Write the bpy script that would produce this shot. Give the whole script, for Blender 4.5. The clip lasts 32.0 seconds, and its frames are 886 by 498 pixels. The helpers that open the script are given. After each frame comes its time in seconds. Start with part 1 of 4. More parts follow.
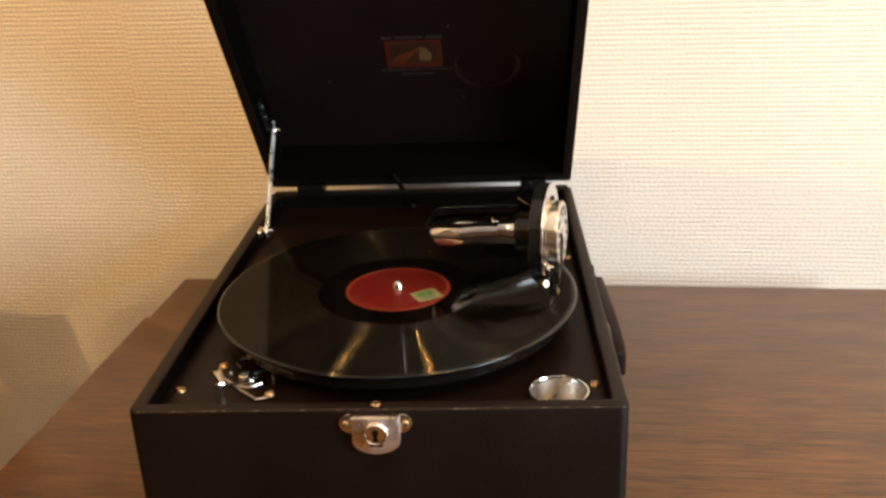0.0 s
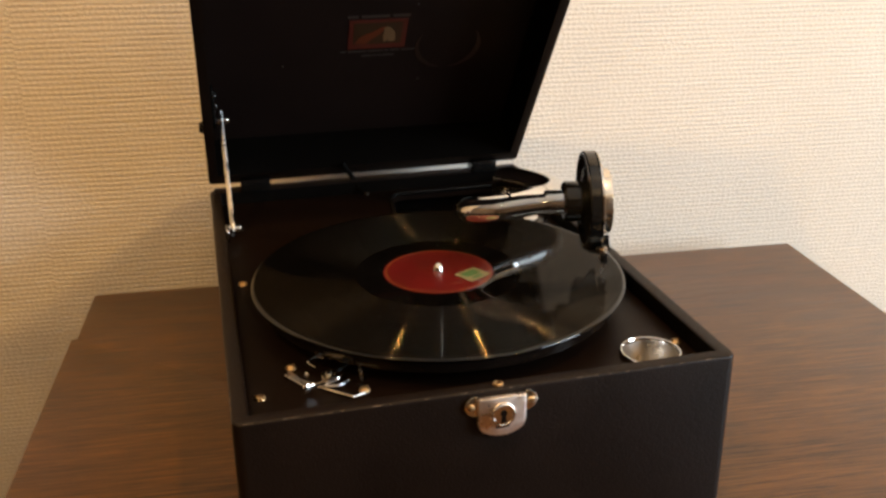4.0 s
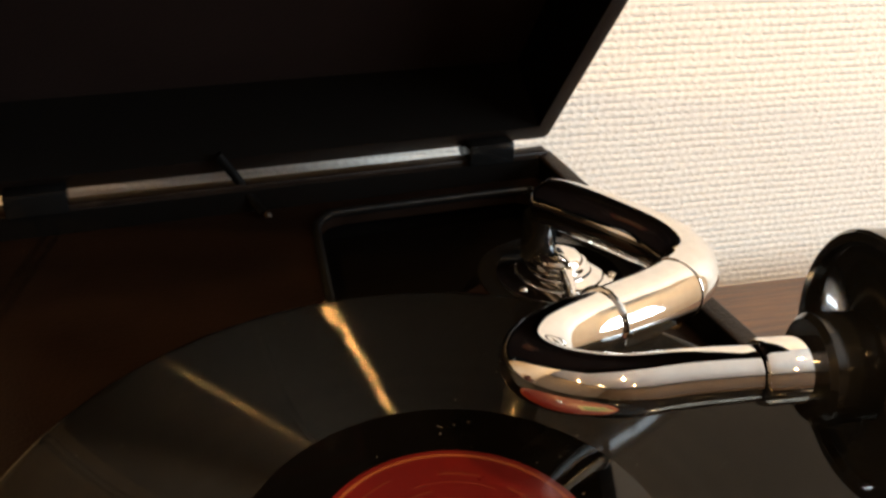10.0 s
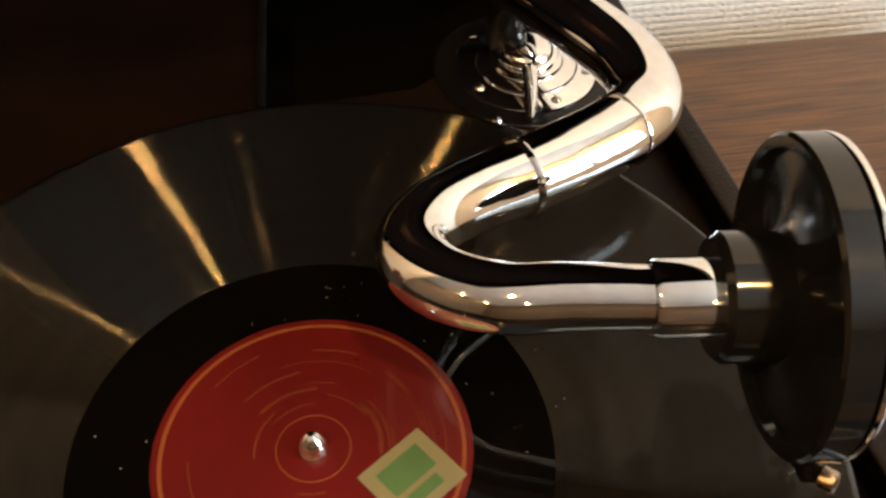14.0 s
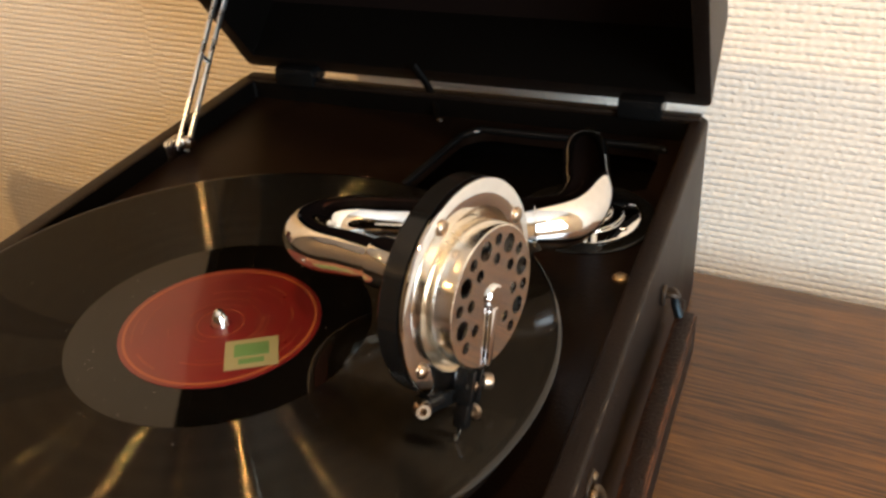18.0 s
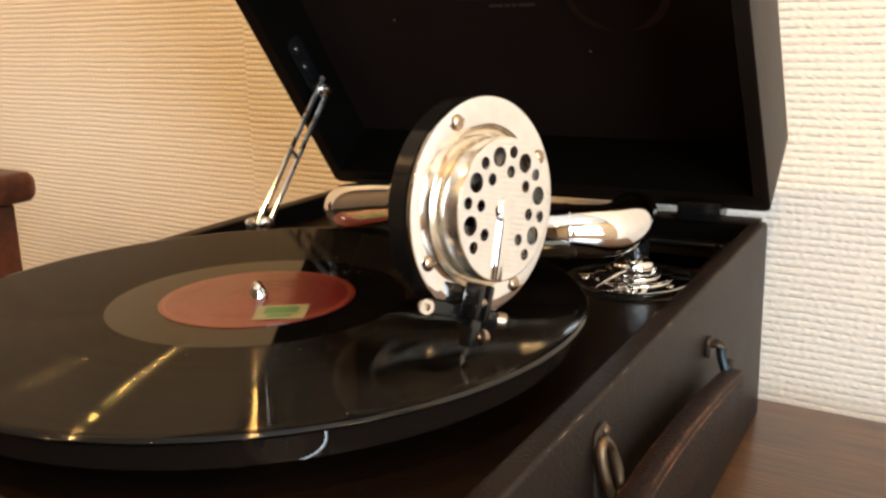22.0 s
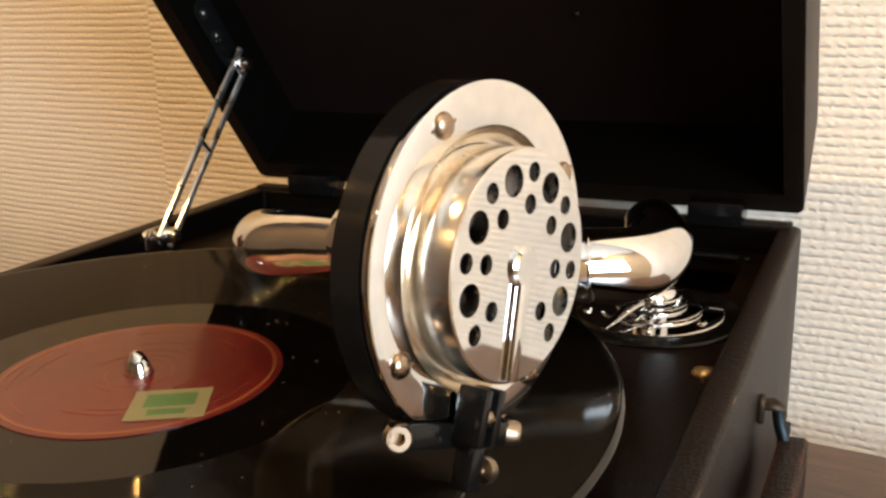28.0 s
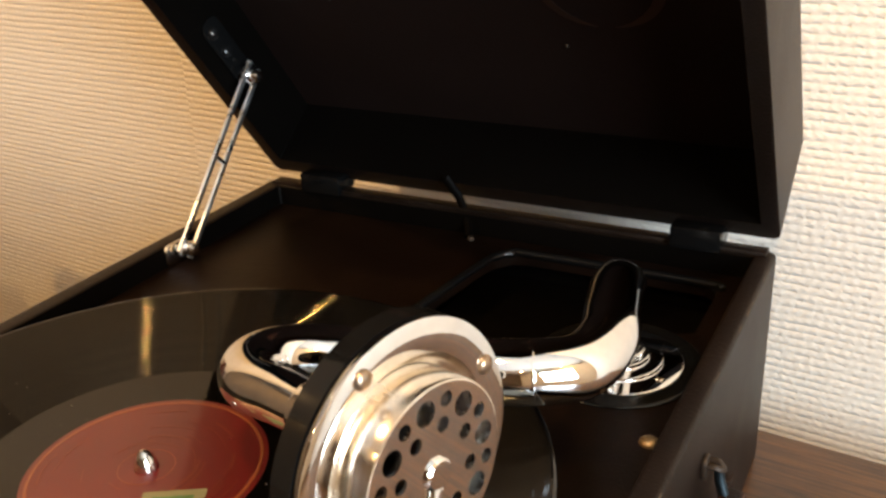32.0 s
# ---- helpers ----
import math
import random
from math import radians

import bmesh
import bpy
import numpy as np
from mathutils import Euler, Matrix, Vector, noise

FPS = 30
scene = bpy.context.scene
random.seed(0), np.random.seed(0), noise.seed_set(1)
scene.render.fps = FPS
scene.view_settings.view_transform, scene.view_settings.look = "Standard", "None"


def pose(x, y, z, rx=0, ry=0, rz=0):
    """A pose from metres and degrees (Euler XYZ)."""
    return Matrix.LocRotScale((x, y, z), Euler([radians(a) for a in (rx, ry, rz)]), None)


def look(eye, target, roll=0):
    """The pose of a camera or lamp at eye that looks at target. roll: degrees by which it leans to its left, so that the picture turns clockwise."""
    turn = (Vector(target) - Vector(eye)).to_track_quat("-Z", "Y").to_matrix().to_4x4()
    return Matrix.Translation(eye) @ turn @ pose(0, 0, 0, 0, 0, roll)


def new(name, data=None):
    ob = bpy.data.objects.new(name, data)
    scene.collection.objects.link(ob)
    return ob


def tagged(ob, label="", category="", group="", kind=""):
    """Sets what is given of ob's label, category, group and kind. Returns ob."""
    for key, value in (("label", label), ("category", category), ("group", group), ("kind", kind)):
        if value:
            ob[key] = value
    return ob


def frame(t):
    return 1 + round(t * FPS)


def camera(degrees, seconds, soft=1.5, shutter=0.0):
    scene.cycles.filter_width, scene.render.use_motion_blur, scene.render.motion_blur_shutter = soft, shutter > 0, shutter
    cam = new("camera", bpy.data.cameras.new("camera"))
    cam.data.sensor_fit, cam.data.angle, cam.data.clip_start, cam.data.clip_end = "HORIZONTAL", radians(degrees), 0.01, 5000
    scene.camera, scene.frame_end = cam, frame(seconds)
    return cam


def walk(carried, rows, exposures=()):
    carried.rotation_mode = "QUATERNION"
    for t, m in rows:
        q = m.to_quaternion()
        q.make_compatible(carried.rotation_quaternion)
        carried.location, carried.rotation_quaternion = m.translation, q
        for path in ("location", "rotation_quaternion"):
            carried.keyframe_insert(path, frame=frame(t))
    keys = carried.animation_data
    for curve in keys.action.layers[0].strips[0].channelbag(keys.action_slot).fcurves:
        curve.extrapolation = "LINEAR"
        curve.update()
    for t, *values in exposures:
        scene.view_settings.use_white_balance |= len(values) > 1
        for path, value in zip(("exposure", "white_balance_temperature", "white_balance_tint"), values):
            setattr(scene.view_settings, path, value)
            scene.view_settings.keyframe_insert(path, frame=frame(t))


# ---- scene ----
cam = camera(50.3, 32.0, soft=2.7, shutter=0.4)
PATH = [
    (0, (0.0698, -0.6119, 0.3955), (-0.0370, 1.2435, -0.3433), -2.38),
    (0.5, (0.0451, -0.5581, 0.3766), (-0.0059, 1.2798, -0.4106), -1.41),
    (1, (0.0239, -0.4750, 0.3584), (0.0416, 1.3493, -0.4611), -1.89),
    (1.5, (-0.0023, -0.4200, 0.3376), (0.1221, 1.3800, -0.5252), -1.67),
    (2, (-0.0219, -0.4172, 0.3380), (0.1301, 1.3711, -0.5446), -1.45),
    (2.5, (-0.0519, -0.4430, 0.3394), (0.1911, 1.3394, -0.5348), -1.11),
    (4.5, (-0.1614, -0.5978, 0.3953), (0.3321, 1.2181, -0.2821), -0.41),
    (5, (-0.1735, -0.5998, 0.4090), (0.3658, 1.2198, -0.2218), -0.17),
    (5.5, (-0.1803, -0.5549, 0.3920), (0.4364, 1.2379, -0.2448), 0.07),
    (6, (-0.1646, -0.4715, 0.3763), (0.4357, 1.3317, -0.2466), 0.10),
    (6.5, (-0.1466, -0.3933, 0.3639), (0.4421, 1.3990, -0.3001), 0.33),
    (7, (-0.1179, -0.3323, 0.3478), (0.4443, 1.4397, -0.3898), 0.52),
    (7.5, (-0.1044, -0.2867, 0.3252), (0.4343, 1.4687, -0.4676), 0.38),
    (8, (-0.1042, -0.2683, 0.3196), (0.4154, 1.4798, -0.5014), 0.58),
    (8.5, (-0.1178, -0.2509, 0.3252), (0.5157, 1.4494, -0.5159), 1.29),
    (9, (-0.1142, -0.2239, 0.3272), (0.5656, 1.4698, -0.4909), 1.08),
    (9.5, (-0.0809, -0.1843, 0.3079), (0.5590, 1.5076, -0.5452), 0.78),
    (10, (-0.0627, -0.1591, 0.3022), (0.5422, 1.5107, -0.6700), 1.85),
    (10.5, (-0.0507, -0.1461, 0.2985), (0.5422, 1.4583, -0.7380), 2.17),
    (11, (-0.0436, -0.1271, 0.3042), (0.5269, 1.3978, -0.8573), 2.63),
    (11.5, (-0.0364, -0.1123, 0.3153), (0.4897, 1.3512, -0.9423), 2.22),
    (12, (-0.0326, -0.1056, 0.3217), (0.4329, 1.2822, -1.0411), 1.54),
    (12.5, (-0.0273, -0.1046, 0.3253), (0.3539, 1.2562, -1.0899), -0.02),
    (13, (-0.0307, -0.1066, 0.3231), (0.3507, 1.1987, -1.1434), 0.78),
    (13.5, (-0.0191, -0.1114, 0.3228), (0.3716, 1.1629, -1.1684), 1.67),
    (14, (0.0019, -0.1144, 0.3201), (0.3377, 1.1606, -1.1839), 1.01),
    (14.5, (0.0121, -0.1306, 0.3268), (0.3144, 1.2282, -1.1093), 2.62),
    (15, (0.0280, -0.1780, 0.3237), (0.2147, 1.2923, -1.0192), 2.36),
    (15.5, (0.0488, -0.2088, 0.3264), (0.1390, 1.3445, -0.9303), 1.18),
    (17.5, (0.1766, -0.2272, 0.3307), (-0.3183, 1.3966, -0.7267), -3.50),
    (18, (0.1933, -0.2331, 0.3242), (-0.4798, 1.3388, -0.7131), -3.72),
    (18.5, (0.2102, -0.2326, 0.3018), (-0.5409, 1.3570, -0.6516), -3.44),
    (19, (0.2224, -0.2364, 0.2875), (-0.5792, 1.3909, -0.5547), -3.21),
    (19.5, (0.2251, -0.2409, 0.2645), (-0.6027, 1.4333, -0.4507), -1.83),
    (20, (0.2284, -0.2434, 0.2463), (-0.6198, 1.4418, -0.4174), -1.61),
    (20.5, (0.2222, -0.2545, 0.2313), (-0.6482, 1.4464, -0.3598), -0.73),
    (21, (0.2254, -0.2633, 0.2289), (-0.6731, 1.4389, -0.3144), -0.92),
    (21.5, (0.2307, -0.2709, 0.2275), (-0.7002, 1.4321, -0.2556), -1.37),
    (22, (0.2358, -0.2710, 0.2256), (-0.7137, 1.4232, -0.2520), -1.57),
    (22.5, (0.2374, -0.2670, 0.2208), (-0.6876, 1.4350, -0.2767), -1.63),
    (23, (0.2395, -0.2629, 0.2170), (-0.6574, 1.4503, -0.2933), -1.68),
    (23.5, (0.2371, -0.2524, 0.2118), (-0.6276, 1.4729, -0.3131), -1.55),
    (24, (0.2337, -0.2347, 0.2146), (-0.6130, 1.5009, -0.3059), -1.48),
    (24.5, (0.2232, -0.2159, 0.2076), (-0.5986, 1.5304, -0.3170), -1.54),
    (25, (0.2090, -0.2019, 0.2040), (-0.6121, 1.5439, -0.3235), -1.98),
    (25.5, (0.1967, -0.1871, 0.1999), (-0.6554, 1.5396, -0.3406), -2.56),
    (26, (0.1806, -0.1808, 0.2042), (-0.6831, 1.5422, -0.3299), -2.72),
    (26.5, (0.1754, -0.1735, 0.2066), (-0.6743, 1.5579, -0.3230), -2.76),
    (28.5, (0.1743, -0.1752, 0.2209), (-0.6452, 1.5657, -0.3246), -1.29),
    (29, (0.1759, -0.1745, 0.2186), (-0.6401, 1.5629, -0.3431), -1.08),
    (29.5, (0.1768, -0.1744, 0.2238), (-0.6362, 1.5612, -0.3479), -1.01),
    (30, (0.1791, -0.1745, 0.2234), (-0.6340, 1.5600, -0.3514), -1.06),
    (30.5, (0.1922, -0.1801, 0.2335), (-0.6908, 1.5236, -0.3301), -1.51),
    (31, (0.2077, -0.1833, 0.2570), (-0.6958, 1.4780, -0.3937), -1.82),
    (31.5, (0.2085, -0.1709, 0.2817), (-0.6874, 1.4473, -0.4790), -2.91),
    (32, (0.2024, -0.1653, 0.2983), (-0.6859, 1.4327, -0.5126), -2.99),
]
EXPOSURES = [(0.0, 0.03), (2.0, -0.03), (4.5, -0.32), (6.5, -0.25), (8.0, -0.03), (10.0, -0.03), (11.5, -0.1), (14.0, -0.07), (15.5, 0.02), (18.0, 0.0), (20.0, 0.08), (24.0, 0.09), (26.0, 0.02), (29.0, -0.14), (30.0, -0.13), (32.0, 0.1)]
walk(cam, [(t, look(eye, target, roll)) for t, eye, target, roll in PATH], EXPOSURES)

# ---- world and lights ----
DAY_WATTS, LAMP_WATTS = 87.0, 45.5
LAMPS = [(-2.14, -0.78, 0.72), (-0.744, -0.713, 1.45), (0.43, -0.541, 1.15), (1.71, -0.55, 0.65), (-2.3, -1.9, 0.3), (-0.95, -1.95, 0.35), (0.3, -1.9, 0.35), (1.45, -1.85, 0.3)]
SB_TURN, STAMP_AT = -21.0, -31.0
world = bpy.data.worlds.new("world")
scene.world = world
world.use_nodes = True
sky = world.node_tree.nodes.new("ShaderNodeTexSky")
sky.sky_type, sky.sun_disc = "NISHITA", False
sky.sun_elevation, sky.sun_rotation = radians(35), radians(120)
world.node_tree.links.new(sky.outputs[0], world.node_tree.nodes["Background"].inputs[0])
world.node_tree.nodes["Background"].inputs[1].default_value = 0.08

# the room's frame: x along the wall behind the table, y towards it, origin on the table top
ROOM = pose(0, 0, 0, 0, 0, -4.7)
FLOOR_Z, CEIL_Z = -0.74, 1.66


def in_room(x, y, z):
    return (ROOM @ Vector((x, y, z))).to_tuple()


def area_lamp(name, x, y, z, target, sx, sy, watts, colour):
    data = bpy.data.lights.new(name, "AREA")
    data.shape, data.size, data.size_y, data.energy, data.color = "RECTANGLE", sx, sy, watts, colour
    ob = new(name, data)
    ob.matrix_world = look(in_room(x, y, z), in_room(*target))
    return ob


# ---- materials ----
def material(name):
    m = bpy.data.materials.new(name)
    m.use_nodes = True
    tree = m.node_tree
    return m, tree, tree.nodes["Principled BSDF"]


def link(tree, a, b):
    tree.links.new(a, b)


def coords(tree, scale=(1, 1, 1), turn=(0, 0, 0)):
    c = tree.nodes.new("ShaderNodeTexCoord")
    m = tree.nodes.new("ShaderNodeMapping")
    m.inputs["Scale"].default_value = scale
    m.inputs["Rotation"].default_value = turn
    link(tree, c.outputs["Object"], m.inputs["Vector"])
    return m.outputs["Vector"]


def noise_tex(tree, vec, scale, detail=3.0, rough=0.5):
    n = tree.nodes.new("ShaderNodeTexNoise")
    n.inputs["Scale"].default_value, n.inputs["Detail"].default_value, n.inputs["Roughness"].default_value = scale, detail, rough
    link(tree, vec, n.inputs["Vector"])
    return n.outputs["Fac"]


def ramp(tree, fac, stops):
    r = tree.nodes.new("ShaderNodeValToRGB")
    while len(r.color_ramp.elements) < len(stops):
        r.color_ramp.elements.new(0.5)
    for e, (p, c) in zip(r.color_ramp.elements, stops):
        e.position = p
        e.color = (*c, 1) if len(c) == 3 else c
    link(tree, fac, r.inputs["Fac"])
    return r.outputs["Color"]


def span(tree, fac, lo, hi, a=0.0, b=1.0):
    r = tree.nodes.new("ShaderNodeMapRange")
    for i, v in enumerate((a, b, lo, hi)):
        r.inputs[i + 1].default_value = v
    link(tree, fac, r.inputs["Value"])
    return r.outputs["Result"]


def maths(tree, op, a, b=None):
    n = tree.nodes.new("ShaderNodeMath")
    n.operation = op
    for i, v in enumerate((a, b)):
        if v is None:
            continue
        if isinstance(v, (int, float)):
            n.inputs[i].default_value = v
        else:
            link(tree, v, n.inputs[i])
    return n.outputs[0]


def bump(tree, bsdf, height, distance, strength=1.0):
    b = tree.nodes.new("ShaderNodeBump")
    b.inputs["Distance"].default_value, b.inputs["Strength"].default_value = distance, strength
    link(tree, height, b.inputs["Height"])
    link(tree, b.outputs["Normal"], bsdf.inputs["Normal"])


def plain(name, colour, rough, metal=0.0, spec=0.5, grain=0.0, grain_scale=400, vary=0.12, coat=0.0):
    """A surface with slight blotches, uneven gloss and, where grain is given, a fine relief of that depth."""
    m, t, b = material(name)
    v = coords(t)
    big = noise_tex(t, v, 18, 4)
    lo = tuple(c * (1 - vary) for c in colour)
    hi = tuple(min(1, c * (1 + vary)) for c in colour)
    link(t, ramp(t, big, [(0.3, lo), (0.7, hi)]), b.inputs["Base Color"])
    fine = noise_tex(t, v, 160, 4)
    link(t, span(t, fine, rough * 0.8, min(1, rough * 1.2)), b.inputs["Roughness"])
    b.inputs["Metallic"].default_value, b.inputs["Specular IOR Level"].default_value = metal, spec
    b.inputs["Coat Weight"].default_value, b.inputs["Coat Roughness"].default_value = coat, 0.06
    if grain:
        bump(t, b, noise_tex(t, v, grain_scale, 2), grain)
    return m


def leathercloth(name, colour, rough, wear, spec=0.14, edge=0.7, bare=(0.075, 0.052, 0.036), grain=0.00022):
    m, t, b = material(name)
    b.inputs["Specular IOR Level"].default_value = spec
    v = coords(t)
    cells = t.nodes.new("ShaderNodeTexVoronoi")
    cells.inputs["Scale"].default_value = 900
    link(t, v, cells.inputs["Vector"])
    blot = noise_tex(t, v, 22, 5, 0.6)
    scuff = noise_tex(t, v, 95, 6, 0.7)
    base = ramp(t, blot, [(0.3, tuple(c * 0.75 for c in colour)), (0.72, tuple(c * 1.3 for c in colour))])
    mix = t.nodes.new("ShaderNodeMix")
    mix.data_type = "RGBA"
    link(t, span(t, scuff, 0, wear, 0.62, 0.8), mix.inputs[0])
    link(t, base, mix.inputs[6])
    mix.inputs[7].default_value = (0.04, 0.026, 0.017, 1)
    worn = t.nodes.new("ShaderNodeMix")
    worn.data_type = "RGBA"
    soft = t.nodes.new("ShaderNodeBevel")
    soft.samples, soft.inputs["Radius"].default_value = 4, 0.0022
    flat = t.nodes.new("ShaderNodeNewGeometry")
    dot = t.nodes.new("ShaderNodeVectorMath")
    dot.operation = "DOT_PRODUCT"
    link(t, soft.outputs[0], dot.inputs[0])
    link(t, flat.outputs["Normal"], dot.inputs[1])
    link(t, maths(t, "MULTIPLY", span(t, dot.outputs["Value"], 0, edge, 0.985, 0.90), span(t, scuff, 0.05, 1, 0.42, 0.62)), worn.inputs[0])
    link(t, mix.outputs[2], worn.inputs[6])
    worn.inputs[7].default_value = (*bare, 1)
    link(t, worn.outputs[2], b.inputs["Base Color"])
    link(t, span(t, blot, rough * 0.85, rough * 1.15), b.inputs["Roughness"])
    h = maths(t, "ADD", cells.outputs["Distance"], maths(t, "MULTIPLY", noise_tex(t, v, 240, 3), 0.8))
    bump(t, b, h, grain, 0.9)
    return m


def chrome(name, colour=(0.86, 0.85, 0.83), rough=0.035):
    m, t, b = material(name)
    v = coords(t)
    haze = noise_tex(t, v, 70, 5, 0.6)
    b.inputs["Metallic"].default_value = 1.0
    link(t, span(t, haze, rough * 0.6, rough * 2.0, 0.35, 0.75), b.inputs["Roughness"])
    link(t, ramp(t, noise_tex(t, v, 260, 3), [(0.35, tuple(c * 0.93 for c in colour)), (0.6, colour)]), b.inputs["Base Color"])
    return m


def shellac():
    """Concentric grooves: gloss drawn out round the spindle, bands of slightly different cut."""
    m, t, b = material("shellac")
    c = t.nodes.new("ShaderNodeTexCoord")
    x = t.nodes.new("ShaderNodeSeparateXYZ")
    link(t, c.outputs["Object"], x.inputs[0])
    r = maths(t, "SQRT", maths(t, "ADD", maths(t, "MULTIPLY", x.outputs[0], x.outputs[0]), maths(t, "MULTIPLY", x.outputs[1], x.outputs[1])))
    n = t.nodes.new("ShaderNodeTexNoise")
    n.noise_dimensions = "1D"
    n.inputs["Scale"].default_value, n.inputs["Detail"].default_value = 900, 4
    link(t, r, n.inputs["W"])
    groove = maths(t, "MULTIPLY", maths(t, "GREATER_THAN", r, 0.0568), maths(t, "LESS_THAN", r, 0.1248))
    # fine V grooves with flanks near 45 degrees: the surface leans in and out along the radius, far finer than can be told apart
    w = t.nodes.new("ShaderNodeTexWhiteNoise")
    w.noise_dimensions = "1D"
    link(t, maths(t, "MULTIPLY", r, 290000.0), w.inputs["W"])
    u = t.nodes.new("ShaderNodeTexWhiteNoise")
    u.noise_dimensions = "1D"
    link(t, maths(t, "MULTIPLY", r, 170000.0), u.inputs["W"])
    flank = t.nodes.new("ShaderNodeSeparateColor")
    link(t, w.outputs["Color"], flank.inputs[0])
    side_ = maths(t, "SUBTRACT", maths(t, "MULTIPLY", maths(t, "GREATER_THAN", flank.outputs[2], 0.5), 2.0), 1.0)
    tilt = maths(t, "ADD", SLOPE, maths(t, "MULTIPLY", maths(t, "SUBTRACT", maths(t, "ADD", flank.outputs[0], u.outputs["Value"]), 1.0), GROOVE))
    slope = maths(t, "MULTIPLY", maths(t, "MULTIPLY", groove, side_), tilt)
    lean = t.nodes.new("ShaderNodeCombineXYZ")
    link(t, maths(t, "MULTIPLY", maths(t, "DIVIDE", x.outputs[0], r), slope), lean.inputs[0])
    link(t, maths(t, "MULTIPLY", maths(t, "DIVIDE", x.outputs[1], r), slope), lean.inputs[1])
    # the cut also wavers along the groove, in short stretches
    angle = maths(t, "ARCTAN2", x.outputs[1], x.outputs[0])
    polar = t.nodes.new("ShaderNodeCombineXYZ")
    link(t, maths(t, "MULTIPLY", r, 9000.0), polar.inputs[0])
    link(t, maths(t, "MULTIPLY", angle, 45.0), polar.inputs[1])
    waver = maths(t, "MULTIPLY", groove, maths(t, "MULTIPLY", maths(t, "SUBTRACT", noise_tex(t, polar.outputs[0], 1.0, 3, 0.7), 0.5), WAVER))
    along = t.nodes.new("ShaderNodeCombineXYZ")
    link(t, maths(t, "MULTIPLY", maths(t, "DIVIDE", x.outputs[1], r), maths(t, "MULTIPLY", waver, -1.0)), along.inputs[0])
    link(t, maths(t, "MULTIPLY", maths(t, "DIVIDE", x.outputs[0], r), waver), along.inputs[1])
    both_ways = t.nodes.new("ShaderNodeVectorMath")
    link(t, lean.outputs[0], both_ways.inputs[0])
    link(t, along.outputs[0], both_ways.inputs[1])
    g = t.nodes.new("ShaderNodeNewGeometry")
    add = t.nodes.new("ShaderNodeVectorMath")
    link(t, g.outputs["Normal"], add.inputs[0])
    link(t, both_ways.outputs[0], add.inputs[1])
    unit = t.nodes.new("ShaderNodeVectorMath")
    unit.operation = "NORMALIZE"
    link(t, add.outputs[0], unit.inputs[0])
    b.inputs["Roughness"].default_value = 0.3
    smear = noise_tex(t, coords(t), 30, 4)
    link(t, ramp(t, smear, [(0.3, (0.0012, 0.001, 0.0008)), (0.8, (0.0024, 0.002, 0.0016))]), b.inputs["Base Color"])
    b.inputs["Specular IOR Level"].default_value = 0.0
    sheen = t.nodes.new("ShaderNodeBsdfGlossy")
    tint = t.nodes.new("ShaderNodeMix")
    tint.data_type = "RGBA"
    link(t, groove, tint.inputs[0])
    tint.inputs[6].default_value = (0, 0, 0, 1)
    bands = t.nodes.new("ShaderNodeTexNoise")
    bands.noise_dimensions = "1D"
    bands.inputs["Scale"].default_value, bands.inputs["Detail"].default_value = 190, 5
    link(t, r, bands.inputs["W"])
    link(t, ramp(t, bands.outputs["Fac"], [(0.3, (0.0200, 0.0172, 0.0135)), (0.7, (0.0252, 0.0216, 0.0170))]), tint.inputs[7])
    link(t, tint.outputs[2], sheen.inputs["Color"])
    link(t, maths(t, "ADD", maths(t, "MULTIPLY", groove, span(t, n.outputs["Fac"], 0.0, 0.022, 0.3, 0.7)), 0.03), sheen.inputs["Roughness"])
    link(t, unit.outputs[0], sheen.inputs["Normal"])
    both = t.nodes.new("ShaderNodeAddShader")
    link(t, b.outputs[0], both.inputs[0])
    link(t, sheen.outputs[0], both.inputs[1])
    link(t, both.outputs[0], t.nodes["Material Output"].inputs["Surface"])
    link(t, maths(t, "ADD", 0.36, maths(t, "ADD", maths(t, "MULTIPLY", maths(t, "LESS_THAN", r, 0.0568), 0.39), maths(t, "MULTIPLY", maths(t, "GREATER_THAN", r, 0.1247), 0.54))), b.inputs["Coat Weight"])
    link(t, maths(t, "ADD", 0.04, maths(t, "MULTIPLY", groove, 0.05)), b.inputs["Coat Roughness"])
    link(t, maths(t, "SUBTRACT", 1.48, maths(t, "MULTIPLY", groove, 0.23)), b.inputs["Coat IOR"])
    return m


